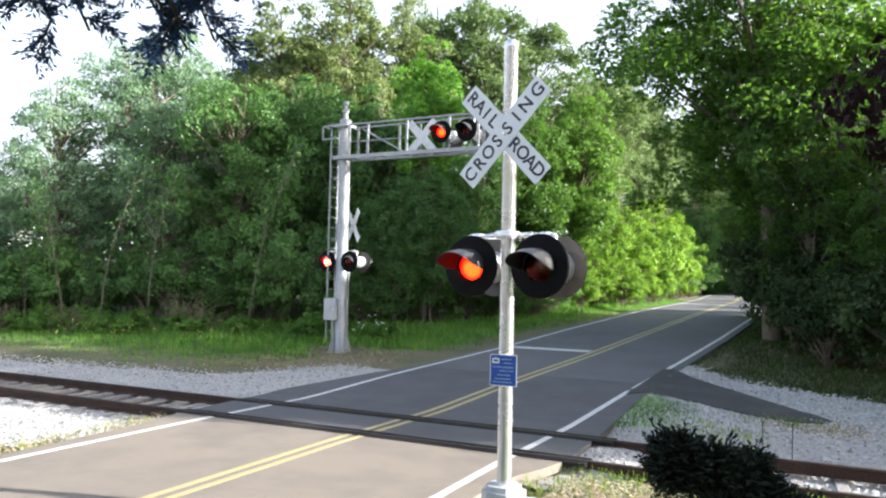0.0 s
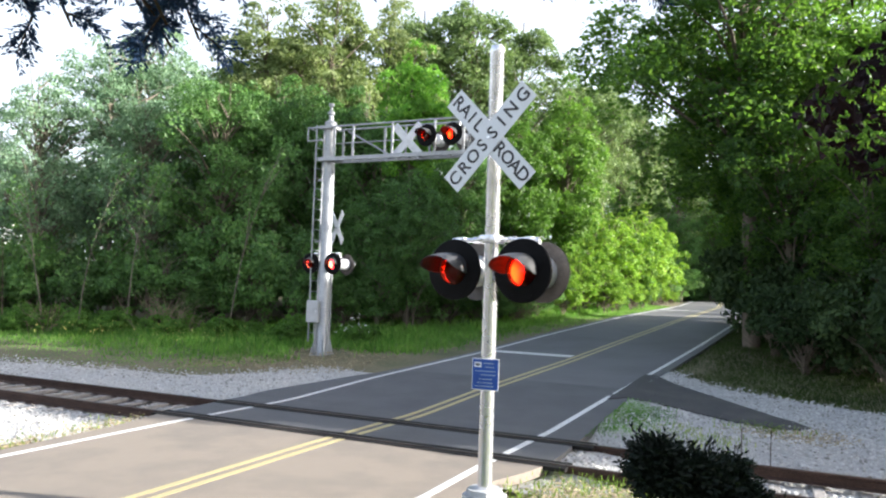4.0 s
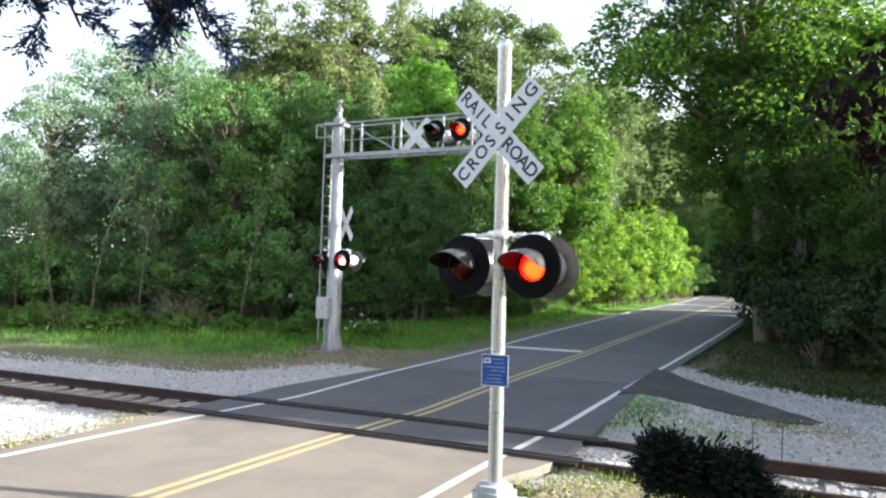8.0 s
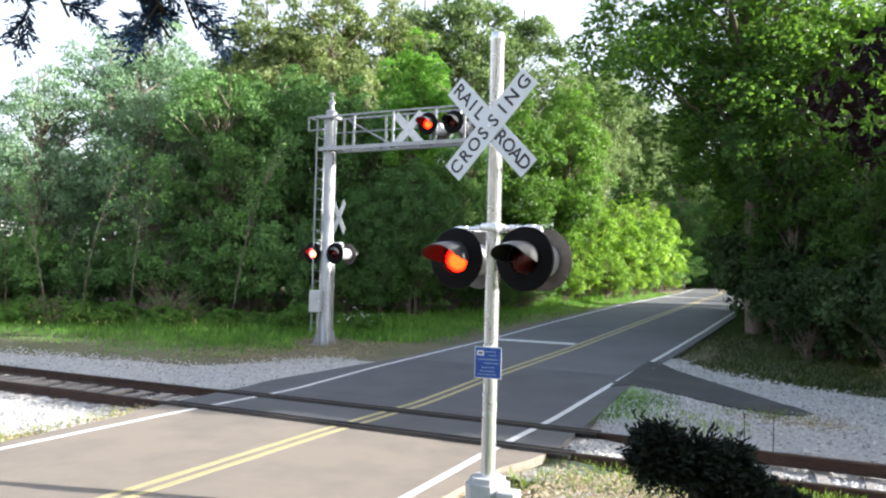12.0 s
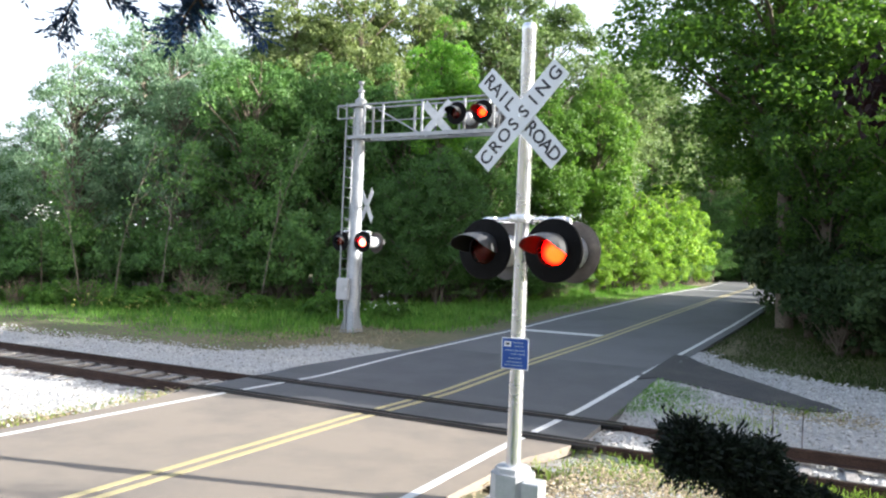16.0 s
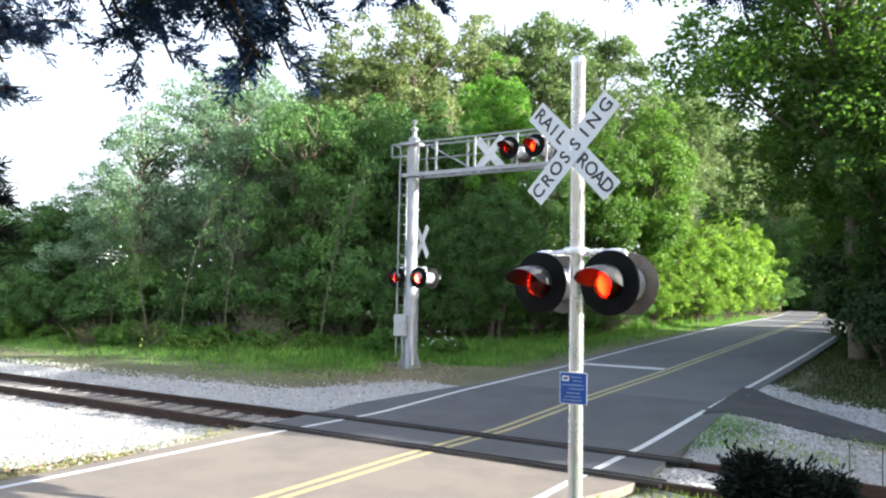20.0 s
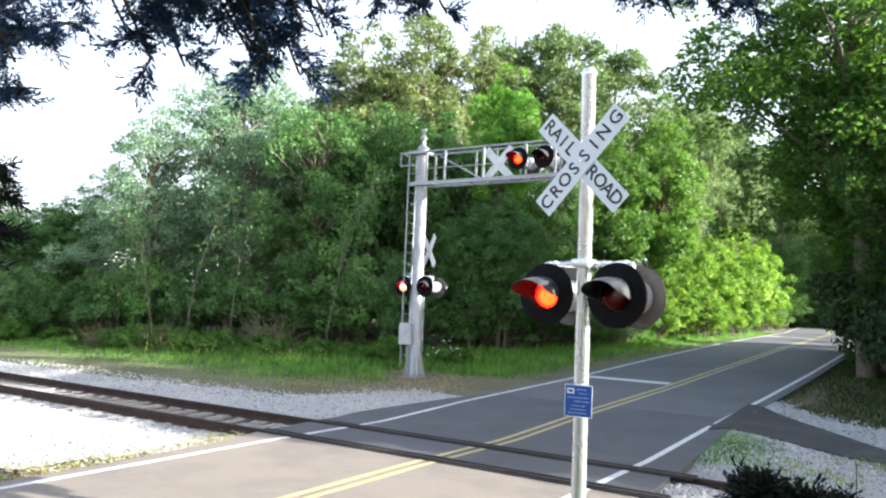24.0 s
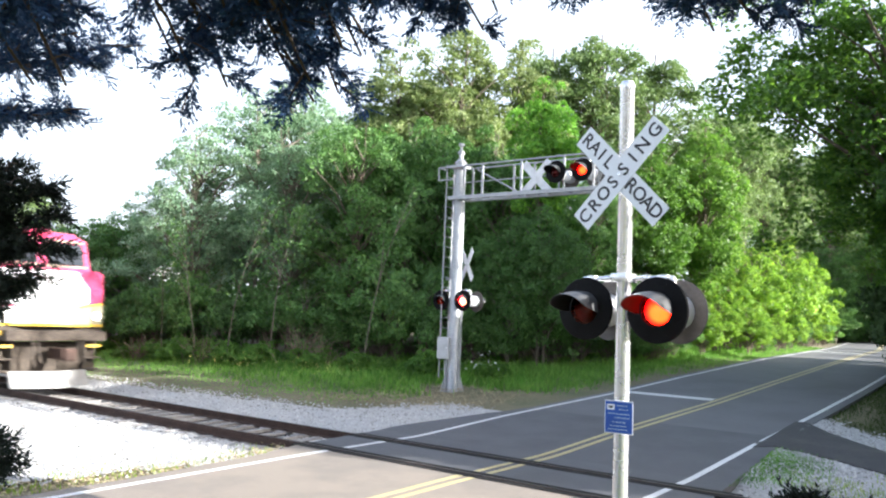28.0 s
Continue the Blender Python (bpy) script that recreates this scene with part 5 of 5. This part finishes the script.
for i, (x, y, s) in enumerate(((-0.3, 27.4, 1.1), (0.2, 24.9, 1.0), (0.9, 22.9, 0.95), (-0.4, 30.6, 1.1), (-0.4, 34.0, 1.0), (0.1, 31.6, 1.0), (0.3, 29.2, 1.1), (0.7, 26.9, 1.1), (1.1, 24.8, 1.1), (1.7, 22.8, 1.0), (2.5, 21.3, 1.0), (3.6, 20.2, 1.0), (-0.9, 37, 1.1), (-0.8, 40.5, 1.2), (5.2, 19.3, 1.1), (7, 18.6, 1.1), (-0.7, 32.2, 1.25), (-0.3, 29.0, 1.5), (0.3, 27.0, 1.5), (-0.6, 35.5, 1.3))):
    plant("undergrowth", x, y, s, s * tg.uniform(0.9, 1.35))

for k in range(13):
    s = tg.uniform(0.36, 0.55)
    plant("limeshrub", -9.1 + tg.uniform(-0.35, 0.15), 41.5 + k * 2.4, s, s * tg.uniform(0.7, 1.0))
for k in range(8):
    plant("shrub", -9.6 + tg.uniform(-1.2, 0.4), 68 + k * 2.6, 1.3, 1.2)
for _ in range(85):
    x = tg.uniform(-34, -12.2)
    y = float(np.interp(x, [-34, -22, -12.6], [16.6, 17.6, 20.6])) + tg.uniform(-0.7, 1.2)
    s = tg.uniform(0.16, 0.36)
    plant("weed", x, y, s, s * tg.uniform(0.6, 1.1))


def slender(x, y, h, lean, seed):
    """A thin pale stem that rises out of the undergrowth and carries a few leaf sprays."""
    rg = np.random.default_rng(seed)
    t = thing("sapling", pose(x, y, gz(x, y)), "thin pale-stemmed sapling in front of the wood", "sapling")
    z = np.linspace(-0.1, h, 9)
    q = np.clip(z / h, 0, 1)
    a = rg.uniform(0, 6.28)
    ax = np.stack([lean * q ** 1.4 + 0.09 * np.sin(q * 5 + a) * q, 0.3 * q * math.sin(a) + 0.05 * np.cos(q * 6), z], 1)
    paths = [(ax, np.linspace(0.026, 0.01, 9))]
    tips = [ax[-1], ax[-2]]
    for k in (4, 5, 6, 7):
        d = unit(np.array([rg.normal() * 0.7, rg.normal() * 0.4, 1.0])) * h * rg.uniform(0.18, 0.32)
        paths.append(([ax[k], ax[k] + d * 0.5 + [0.04, 0, 0], ax[k] + d], [0.018, 0.013, 0.006]))
        tips += [ax[k] + d, ax[k] + d * 0.6]
    part("trunk", tubes_mesh("trunk", paths, PALE_BARK, 6), None, t, "thin pale stem")
    c = np.repeat(np.array(tips), 34, 0) + rg.normal(size=(34 * len(tips), 3)) * [0.34, 0.34, 0.22]
    sz = 0.14 * rg.uniform(0.7, 1.3, len(c))
    v, f = leaves_np(c, sz, sz * 0.6, rg)
    part("crown", np_mesh("crown", v, f, LEAF), None, t, "sparse green leaves")


for k, (x, y, h, lean) in enumerate(((-20.6, 18.6, 5.2, 0.6), (-17.3, 20.0, 6.5, 1.7), (-23.4, 17.6, 5.0, -1.2), (-22.2, 18.0, 5.8, 1.8))):
    slender(x, y, h, lean, 60 + k)


def dry_bush(x, y, h, seed):
    """A tangle of bare brown twigs."""
    rg = np.random.default_rng(seed)
    t = thing("dry_bush", pose(x, y, gz(x, y)), "tangle of bare brown twigs at the wood edge", "bush")
    paths = []
    for _ in range(70):
        b = np.array([rg.normal() * 0.25, rg.normal() * 0.2, -0.05])
        d = unit(np.array([rg.normal() * 0.5, rg.normal() * 0.4, 1.0])) * h * rg.uniform(0.5, 1.1)
        e = b + d + [rg.normal() * 0.2, 0, -0.12 * h]
        paths.append(([b, b + d * 0.55, e], [0.013, 0.009, 0.004]))
    part("brushwood", tubes_mesh("brushwood", paths, DRY_TWIG, 4), None, t, "dry brown twigs")


for k, (x, y, h) in enumerate(((-19.3, 19.0, 1.9), (-18.7, 19.2, 1.5), (-23.0, 17.4, 1.4), (-25.6, 16.9, 1.2), (-10.7, 31.4, 1.6))):
    dry_bush(x, y, h, 80 + k)

# far woods behind everything, seen through gaps
fg = np.random.default_rng(5)
cs = []
for _ in range(2400):
    t = fg.random()
    if t < 0.62:
        x, y = fg.uniform(-75, -14), fg.uniform(30, 60)
        if x < -28:
            y = fg.uniform(24, 50)
        top = np.interp(x, [-75, -40, -30, -24, -14], [4.5, 5, 7, 12, 13])
    else:
        x, y = fg.uniform(4, 45), fg.uniform(24, 70)
        top = np.interp(y, [24, 40, 50], [8, 5, 3])
    cs.append((x, y, gz(x, y) + fg.uniform(0.3, top)))
cs = np.array(cs)
idx = np.repeat(np.arange(len(cs)), 22)
pt = cs[idx] + fg.normal(size=(len(idx), 3)) * [0.9, 0.9, 0.7]
pt[:, 2] = np.maximum(pt[:, 2], 0.3)
sz = fg.uniform(0.25, 0.5, len(pt))
v, f = leaves_np(pt, sz, sz * 0.6, fg)
tagged(new("far_foliage", np_mesh("far_foliage", v, f, LEAF_DARK)), "dense dark undergrowth and foliage deep in the woods", "woods", kind="stuff")

# white blossom clusters in the wood edge
for (x, y, z) in ((-24.2, 16.5, 3.62), (-12.6, 20.4, 1.0)):
    p = np.array([x, y, z]) + fg.normal(size=(46, 3)) * [0.3, 0.2, 0.16]
    s = fg.uniform(0.05, 0.09, 46)
    v, f = leaves_np(p, s, s * 0.9, fg)
    st = thing("flowering_stem", pose(0, 0, 0), "cluster of small white blossoms in the green thicket", "flowers", "white blossoms")
    part("blossoms", np_mesh("blossoms", v, f, BLOSSOM), None, st)
    part("stem", tubes_mesh("stem", [([[x, y + 0.2, gz(x, y)], [x, y + 0.1, z * 0.6], [x, y, z]], [0.02, 0.015, 0.006])], TWIG, 5), None, st)


# ---------------------------------------------------------------- grass
def blades(name, poly, n, h, label, rg, mat=GRASS, w=0.012, clear=None, lift=0.0):
    x, y = scatter(poly, n, rg, 0.3)
    if clear is not None:
        ok = clear(x, y)
        x, y = x[ok], y[ok]
    n = len(x)
    z = land_z(x, y) - 0.03 + lift
    hh = h(x, y, rg) if callable(h) else rg.uniform(h[0], h[1], n)
    a = rg.uniform(0, 6.28, n)
    d = np.stack([np.cos(a), np.sin(a), np.zeros(n)], 1)
    s = np.stack([-np.sin(a), np.cos(a), np.zeros(n)], 1) * (w * rg.uniform(0.7, 1.4, n))[:, None]
    p = np.stack([x, y, z], 1)
    bend = (rg.uniform(0.1, 0.55, n) * hh)[:, None]
    up = np.array([0, 0, 1.0]) * hh[:, None]
    v = np.stack([p - s, p + s, p + up * 0.55 + d * bend * 0.3 + s * 0.75, p + up + d * bend, p + up * 0.55 + d * bend * 0.3 - s * 0.75], 1).reshape(-1, 3)
    f = np.arange(n * 5).reshape(-1, 5)
    return tagged(new(name, np_mesh(name, v, f, mat)), label, "grass", kind="stuff")


gg = np.random.default_rng(11)
BANK = [(-3.35, 2.0), (-3.3, 4.5), (-3.1, 6.0), (-2.75, 6.3), (-2.1, 6.32), (-1.6, 6.4), (-1.1, 6.55), (-0.45, 6.9), (0.3, 7.0), (1.8, 7.1), (3.5, 7.6), (3.5, 2.0)]
blades("bank_grass", BANK, 60000, (0.06, 0.2), "bright sunlit long grass on the bank", gg, GRASS_BANK, w=0.005)
blades("bank_grass_behind", [(-3.3, -6.0), (-3.35, 2.2), (6.0, 2.2), (6.0, -6.0)], 30000, (0.06, 0.18), "long grass on the bank behind", gg, GRASS_BANK, w=0.007)
blades("pad_grass", [(-2.9, 7.9), (-2.3, 9.3), (3.5, 9.4), (3.5, 8.0), (1.4, 8.0), (-0.4, 8.4)], 7000, (0.025, 0.085), "sparse low grass beside the track", gg, GRASS_BANK, w=0.006, lift=0.05)
VERGE = [(-48, 13.6), (-18, 13.7), (-13.2, 14.4), (-11.2, 19.0), (-10.0, 19.5), (-9.3, 24), (-8.6, 30), (-8.0, 40), (-8.0, 60), (-12, 60), (-12.5, 36), (-13.5, 27), (-22, 21), (-32, 18.6), (-48, 18.2)]


def verge_height(x, y, rg):
    k = np.clip((y - 14.2 - 0.0 * x) / 3.5, 0.12, 1.0)
    k = np.where(x > -10.8, 0.35 + 0.4 * (x < -9.4), k)
    return rg.uniform(0.1, 0.4, len(x)) * k


blades("verge_grass", VERGE, 100000, verge_height, "tall green grass along the wood edge", gg, w=0.012, clear=lambda x, y: ((x + 12.07) ** 2 + (y - 18.0) ** 2 > 1.0) & (x < road_x(y) - 3.0))
blades("right_grass", [(-2.75, 20.3), (-2.2, 27), (-1.75, 37), (-1.7, 44), (0.5, 44), (1.5, 24), (6, 19.0), (14, 18.4), (14, 16.2), (5, 16.4), (1.6, 17.6), (-0.8, 19.6)], 60000, (0.04, 0.13), "grass beneath the roadside trees, its colour darkened for their shade", gg, GRASS_SHADE, w=0.008, clear=lambda x, y: x > road_x(y) + HALF + 0.3)
blades("crossing_weeds", [(-2.95, 12.2), (-3.1, 15.1), (-2.5, 15.2), (-2.0, 14.4), (-2.5, 12.7)], 3000, (0.02, 0.07), "green weeds in the gravel edge", gg, GRASS, w=0.006, lift=0.09, clear=lambda x, y: x > road_x(y) + HALF + 0.3 + flare_right(y))
blades("gravel_weeds", [(-2.3, 13.2), (-1.6, 13.8), (-0.6, 12.9), (-0.7, 12.0), (-1.6, 12.3)], 500, (0.03, 0.09), "sparse weeds among the gravel", gg, GRASS_BANK, w=0.006, lift=0.09)
blades("stub_weeds", [(-0.9, 14.45), (0.0, 14.25), (0.3, 14.3), (0.3, 14.05), (-0.7, 14.2)], 800, (0.03, 0.1), "weeds along the end of the stub", gg, GRASS_BANK, w=0.006, lift=0.09)
blades("left_edge_weeds", [(-11.2, 2.0), (-10.2, 4.5), (-9.85, 7.0), (-9.75, 9.4), (-9.2, 9.4), (-9.1, 7.0), (-9.2, 3.0), (-9.6, 0)], 1700, (0.02, 0.08), "dry yellowed weeds along the road edge", gg, GRASS_BANK, w=0.008, lift=0.08, clear=lambda x, y: (x < road_x(y) - HALF - 0.34 - flare_left(y)) & (x > -13))


fw = np.random.default_rng(44)
fx, fy = fw.uniform(-22, -15, 170), fw.uniform(0, 1, 170)
fy = np.interp(fx, [-24, -12.8], [16.4, 17.8]) + (fy - 0.5) * 1.8
fz = land_z(fx, fy) + fw.uniform(0.25, 0.6, 170)
fs = fw.uniform(0.03, 0.055, 170)
v, f = leaves_np(np.stack([fx, fy, fz], 1), fs, fs * 0.9, fw, 1.5)
tagged(new("wildflowers", np_mesh("wildflowers", v, f, FLOWER)), "small yellow wildflowers scattered in the tall grass", "flowers", kind="stuff")

# ---------------------------------------------------------------- conifers by the camera
def spray_paths(rg, p0, p1, sag, n_twig, twig_len, reach=0.5):
    """One drooping conifer branch: stem, twigs and needle positions with their directions."""
    p0, p1 = np.array(p0, float), np.array(p1, float)
    t = np.linspace(0, 1, 12)[:, None]
    stem = p0 + (p1 - p0) * t + np.array([0, 0, -1]) * sag * (t ** 2 - t) * -1.0
    stem += rg.normal(size=stem.shape) * 0.01
    axis = unit(p1 - p0)
    lat = unit(np.cross(axis, [0, 0, 1]))
    twigs, nd, ndir = [], [], []
    for i in range(n_twig):
        k = rg.uniform(reach, 1.0)
        s = np.array([np.interp(k, t[:, 0], stem[:, c]) for c in range(3)])
        side = 1 if i % 2 else -1
        ln = twig_len * rg.uniform(0.5, 1.1) * (1.2 - 0.5 * k)
        d = unit(axis * rg.uniform(0.2, 0.9) + lat * side * rg.uniform(0.3, 1.1) + np.array([0, 0, -1]) * rg.uniform(-0.5, 0.5))
        q = np.linspace(0, 1, 5)[:, None]
        tw = s + d * ln * q + np.array([0, 0, -0.22 * ln]) * q ** 2
        twigs.append((tw, 0.006 * np.array([1, 0.8, 0.6, 0.45, 0.25])))
        for j in range(23):
            kk = rg.uniform(0.08, 1.0)
            b = s + d * ln * kk + np.array([0, 0, -0.22 * ln]) * kk ** 2
            sd = unit(d * 0.8 + unit(np.cross(d, rg.normal(size=3))) * 0.8 + [0, 0, -0.15])
            sl = rg.uniform(0.04, 0.11)
            m = int(sl / 0.009) + 2
            u = np.linspace(0.02, 1, m)[:, None]
            nd.append(b + sd * sl * u)
            w = unit(np.cross(sd, [0, 0, 1]))
            ndir.append(unit(sd * 0.9 + w * np.where(np.arange(m) % 2, 1, -1)[:, None] * 0.7 + rg.normal(size=(m, 3)) * 0.2))
    return (stem, np.linspace(0.022, 0.006, 12)), twigs, np.concatenate(nd), np.concatenate(ndir)


def needles_mesh(pts, dirs, rg, length=0.03, width=0.0105, mat=NEEDLE_HAZE):
    n = len(pts)
    side = unit(np.cross(dirs, rg.normal(size=(n, 3)))) * width / 2
    L = (length * rg.uniform(0.7, 1.3, n))[:, None]
    v = np.stack([pts, pts + dirs * L * 0.5 + side, pts + dirs * L, pts + dirs * L * 0.5 - side], 1).reshape(-1, 3)
    return np_mesh("needles", v, np.arange(n * 4).reshape(-1, 4), mat)


def conifer(label, x, y, z, height, r, branches, seed):
    rg = np.random.default_rng(seed)
    t = thing("conifer", pose(0, 0, 0), label, "conifer")
    part("trunk", tubes_mesh("trunk", [([[x, y, z - 0.2], [x + 0.03, y, z + height * 0.5], [x, y + 0.04, z + height]], [r, r * 0.6, 0.02])], BARK, 10), None, t, "brown conifer trunk")
    for p0, p1, sag, nt, ln, reach, tone in branches:
        stem, tw, nd, dr = spray_paths(rg, p0, p1, sag, nt, ln, reach)
        b = part("branch", tubes_mesh("branch", [stem] + tw, TWIG, 5), None, t, "drooping dark evergreen branch")
        part("foliage", needles_mesh(nd, dr, rg, mat=tone), None, b, "dark blue-green needle sprays")
    return t


OX, OY = -1.3, -1.1
top = [(OX, OY, 5.6), (OX, OY, 5.2), (OX, OY, 6.0), (OX, OY, 5.0)]
TIPS = (
    (-3.07, 1.35, 3.51), (-2.95, 1.45, 3.47), (-3.23, 1.38, 3.46), (-3.14, 1.5, 3.45), (-3.03, 1.38, 3.15), (-2.86, 1.45, 3.13), (-2.63, 1.82, 3.5), (-2.53, 1.87, 3.4),
    (-2.34, 1.82, 3.42), (-2.41, 1.97, 3.6), (-2.3, 1.94, 3.62), (-2.3, 2.04, 3.49), (-2.33, 2.18, 3.39), (-2.2, 2.16, 3.28), (-2.05, 2.13, 3.38), (-1.93, 2.13, 3.39),
    (-1.91, 2.19, 3.53), (-2.12, 2.12, 3.52), (-2.13, 2.26, 3.68), (-2.26, 2.12, 3.65), (-1.86, 2.21, 3.59), (-2.68, 1.89, 3.64), (-2.18, 2.07, 3.4),
    (-2.63, 1.72, 3.56), (-2.69, 1.78, 3.36), (-2.65, 1.89, 3.26), (-2.57, 1.99, 3.26), (-2.39, 2.21, 3.28), (-2.34, 2.29, 3.24), (-2.24, 2.35, 3.3), (-2.15, 2.38, 3.42))
EDGE_TIPS = (
    (-2.28, 2.76, 3.81), (-2.2, 2.86, 3.78), (-2.1, 2.91, 3.78), (-2.02, 3.01, 3.7), (-1.94, 3.07, 3.7), (-1.86, 3.07, 3.79), (-1.52, 3.21, 3.9), (-1.41, 3.27, 3.88), (-1.27, 3.32, 3.9),
    (-1.07, 3.45, 3.78), (-0.97, 3.47, 3.78), (-0.92, 3.54, 3.67), (-0.79, 3.51, 3.79), (-0.74, 3.56, 3.7), (-0.61, 3.59, 3.7), (-0.5, 3.59, 3.73), (-0.42, 3.59, 3.77), (-0.58, 3.54, 3.79), (-0.7, 3.51, 3.83))
crown_tips = [((OX, OY, 6.2 + 0.28 * k), (OX + (2.3 - 0.16 * k) * math.cos(2.4 * k + 3.4), OY + (2.3 - 0.16 * k) * math.sin(2.4 * k + 3.4), 5.7 + 0.3 * k), 0.2, 24, 0.5, 0.5, NEEDLE_HAZE) for k in range(13)]
conifer("dark conifer whose drooping branches hang over the view", OX, OY, 0.6, 9.5, 0.2, [(top[k % 3], (p[0], p[1], p[2] + 0.06), 0.25, 14, 0.22, 0.62, NEEDLE_HAZE) for k, p in enumerate(TIPS)] + [(top[k % 3], (p[0], p[1], p[2] + 0.12), 0.25, 5, 0.16, 0.88, NEEDLE_HAZE) for k, p in enumerate(EDGE_TIPS)] + crown_tips, 3)
EX, EY = -6.35, 2.45
eb = []
eg = np.random.default_rng(8)
for k, p in enumerate(((-5.33, 2.53, 3.3), (-5.25, 2.74, 3.16), (-5.24, 2.8, 2.98), (-5.32, 2.68, 2.86), (-5.4, 2.54, 2.68), (-5.21, 2.88, 2.78), (-5.3, 2.75, 2.54), (-5.42, 2.51, 2.36), (-5.36, 2.63, 2.45), (-5.42, 2.4, 3.1), (-5.4, 2.6, 3.2), (-5.45, 2.5, 2.95))):
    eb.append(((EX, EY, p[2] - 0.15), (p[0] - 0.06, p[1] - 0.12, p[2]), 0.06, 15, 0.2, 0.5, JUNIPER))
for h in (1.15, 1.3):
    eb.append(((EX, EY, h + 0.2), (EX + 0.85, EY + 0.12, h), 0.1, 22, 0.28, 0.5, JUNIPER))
# upper branches against the sky take the haze-blue needle colour
for k, p in enumerate(((-4.61, 2.27, 4.49), (-4.79, 2.17, 4.19), (-4.62, 2.47, 4.25), (-4.72, 2.41, 4.05), (-4.52, 2.8, 4.05), (-4.64, 2.65, 3.95), (-4.81, 2.4, 3.9), (-4.92, 2.17, 3.9), (-4.88, 2.1, 4.1), (-4.79, 2.57, 3.58), (-4.9, 2.41, 3.52), (-4.98, 2.22, 3.55))):
    eb.append(((EX, EY, p[2] + 0.2), (p[0], p[1], p[2] + 0.08), 0.08, 9, 0.24, 0.45, NEEDLE_HAZE))
conifer("small dark conifer standing by the gravel", EX, EY, 0.0, 7.0, 0.1, eb, 9)
jb = []
J0, J1 = np.array([0.88, 4.32, 0.6]), np.array([-0.45, 3.2, 1.66])
for i in range(62):
    q = eg.uniform(0.05, 1.0)
    p = J0 + (J1 - J0) * q
    d = unit(np.array([-0.8, -0.1, 0.45]) + eg.normal(size=3) * 0.75)
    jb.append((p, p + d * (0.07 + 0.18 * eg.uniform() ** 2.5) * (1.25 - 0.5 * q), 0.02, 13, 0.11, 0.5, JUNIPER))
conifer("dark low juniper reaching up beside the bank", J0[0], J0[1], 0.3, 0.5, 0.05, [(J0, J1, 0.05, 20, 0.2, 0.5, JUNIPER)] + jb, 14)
# unseen conifers added to the right of the camera to shade the road


def full_conifer(x, y, h, r, seed, low=0.06):
    rg = np.random.default_rng(seed)
    t = thing("conifer", pose(x, y, gz(x, y)), "unseen tall dark conifer added beside the bank to shade the road", "conifer")
    part("trunk", tubes_mesh("trunk", [([[0, 0, -0.2], [0, 0.05, h * 0.5], [0, 0, h]], [0.16, 0.1, 0.02])], BARK, 8), None, t)
    n = 40000
    zz = low + (1 - low) * rg.uniform(0, 1, n) ** 1.2
    rr = r * (1 - zz) ** 0.8 * np.sqrt(rg.uniform(0.15, 1, n)) * (0.75 + 0.35 * np.sin(zz * 60))
    a = rg.uniform(0, 6.28, n)
    p = np.stack([rr * np.cos(a), rr * np.sin(a), zz * h - rr * 0.25], 1)
    s = rg.uniform(0.12, 0.26, n)
    v, f = leaves_np(p, s, s * 0.3, rg, 0.3, 0.6)
    part("crown", np_mesh("crown", v, f, NEEDLE_HAZE), None, t)


full_conifer(5.6, 5.3, 14, 3.8, 31, 0.22)
full_conifer(9.5, 3.0, 13, 2.8, 32)
full_conifer(5.2, 1.0, 9, 1.8, 33)
maple = build_tree("dark purple-leaved maple overhanging the bank", np.random.default_rng(77), 7.2, 2.3, 2.0, LEAF_RED, 340, 66, 0.1, trunk_r=0.1, gap=0.0, clump=(0.25, 0.5))
turned(maple, 1.95, 5.6, gz(1.95, 5.6), 40, 1.0, 1.1)


# ---------------------------------------------------------------- movement
def motions():
    # the train arrives at a steady pace
    walk(loco, [(0.0, pose(-20.05 - 12.8 * 28.0, RAIL_Y, 0.015)), (28.0, pose(-20.05, RAIL_Y, 0.015))])
    # lamps: the left ones light at FIRST + n * CYCLE, the right ones half a cycle later
    cycle, first, tick = 1.1886, 0.985, 1 / 30
    for ob, side in LAMPS:
        base = ob.matrix_basis.translation.copy()
        start = first + (cycle / 2 if side else 0.0) - 2 * cycle
        rows, turn = [], 0.0
        events = []
        for n in range(28):
            events += [(start + n * cycle, 1), (start + n * cycle + cycle / 2, 0)]
        rows.append((start - 0.6, 180.0))
        for t, on in events:
            a, b = (180.0, 360.0) if on else (360.0, 180.0)
            t = round(t / tick) * tick
            for k in range(4):
                rows.append((t + (k - 1) * tick, a + (b - a) * k / 3))
        keep = [(t, a) for t, a in rows if 0.0 < t < 28.0]
        before = [a for t, a in rows if t <= 0.0][-1]
        after = keep[-1][1]
        keep = [(0.0, before)] + keep + [(28.0, after)]
        walk(ob, [(t, pose(*base, 0, 0, a)) for t, a in keep])


motions()
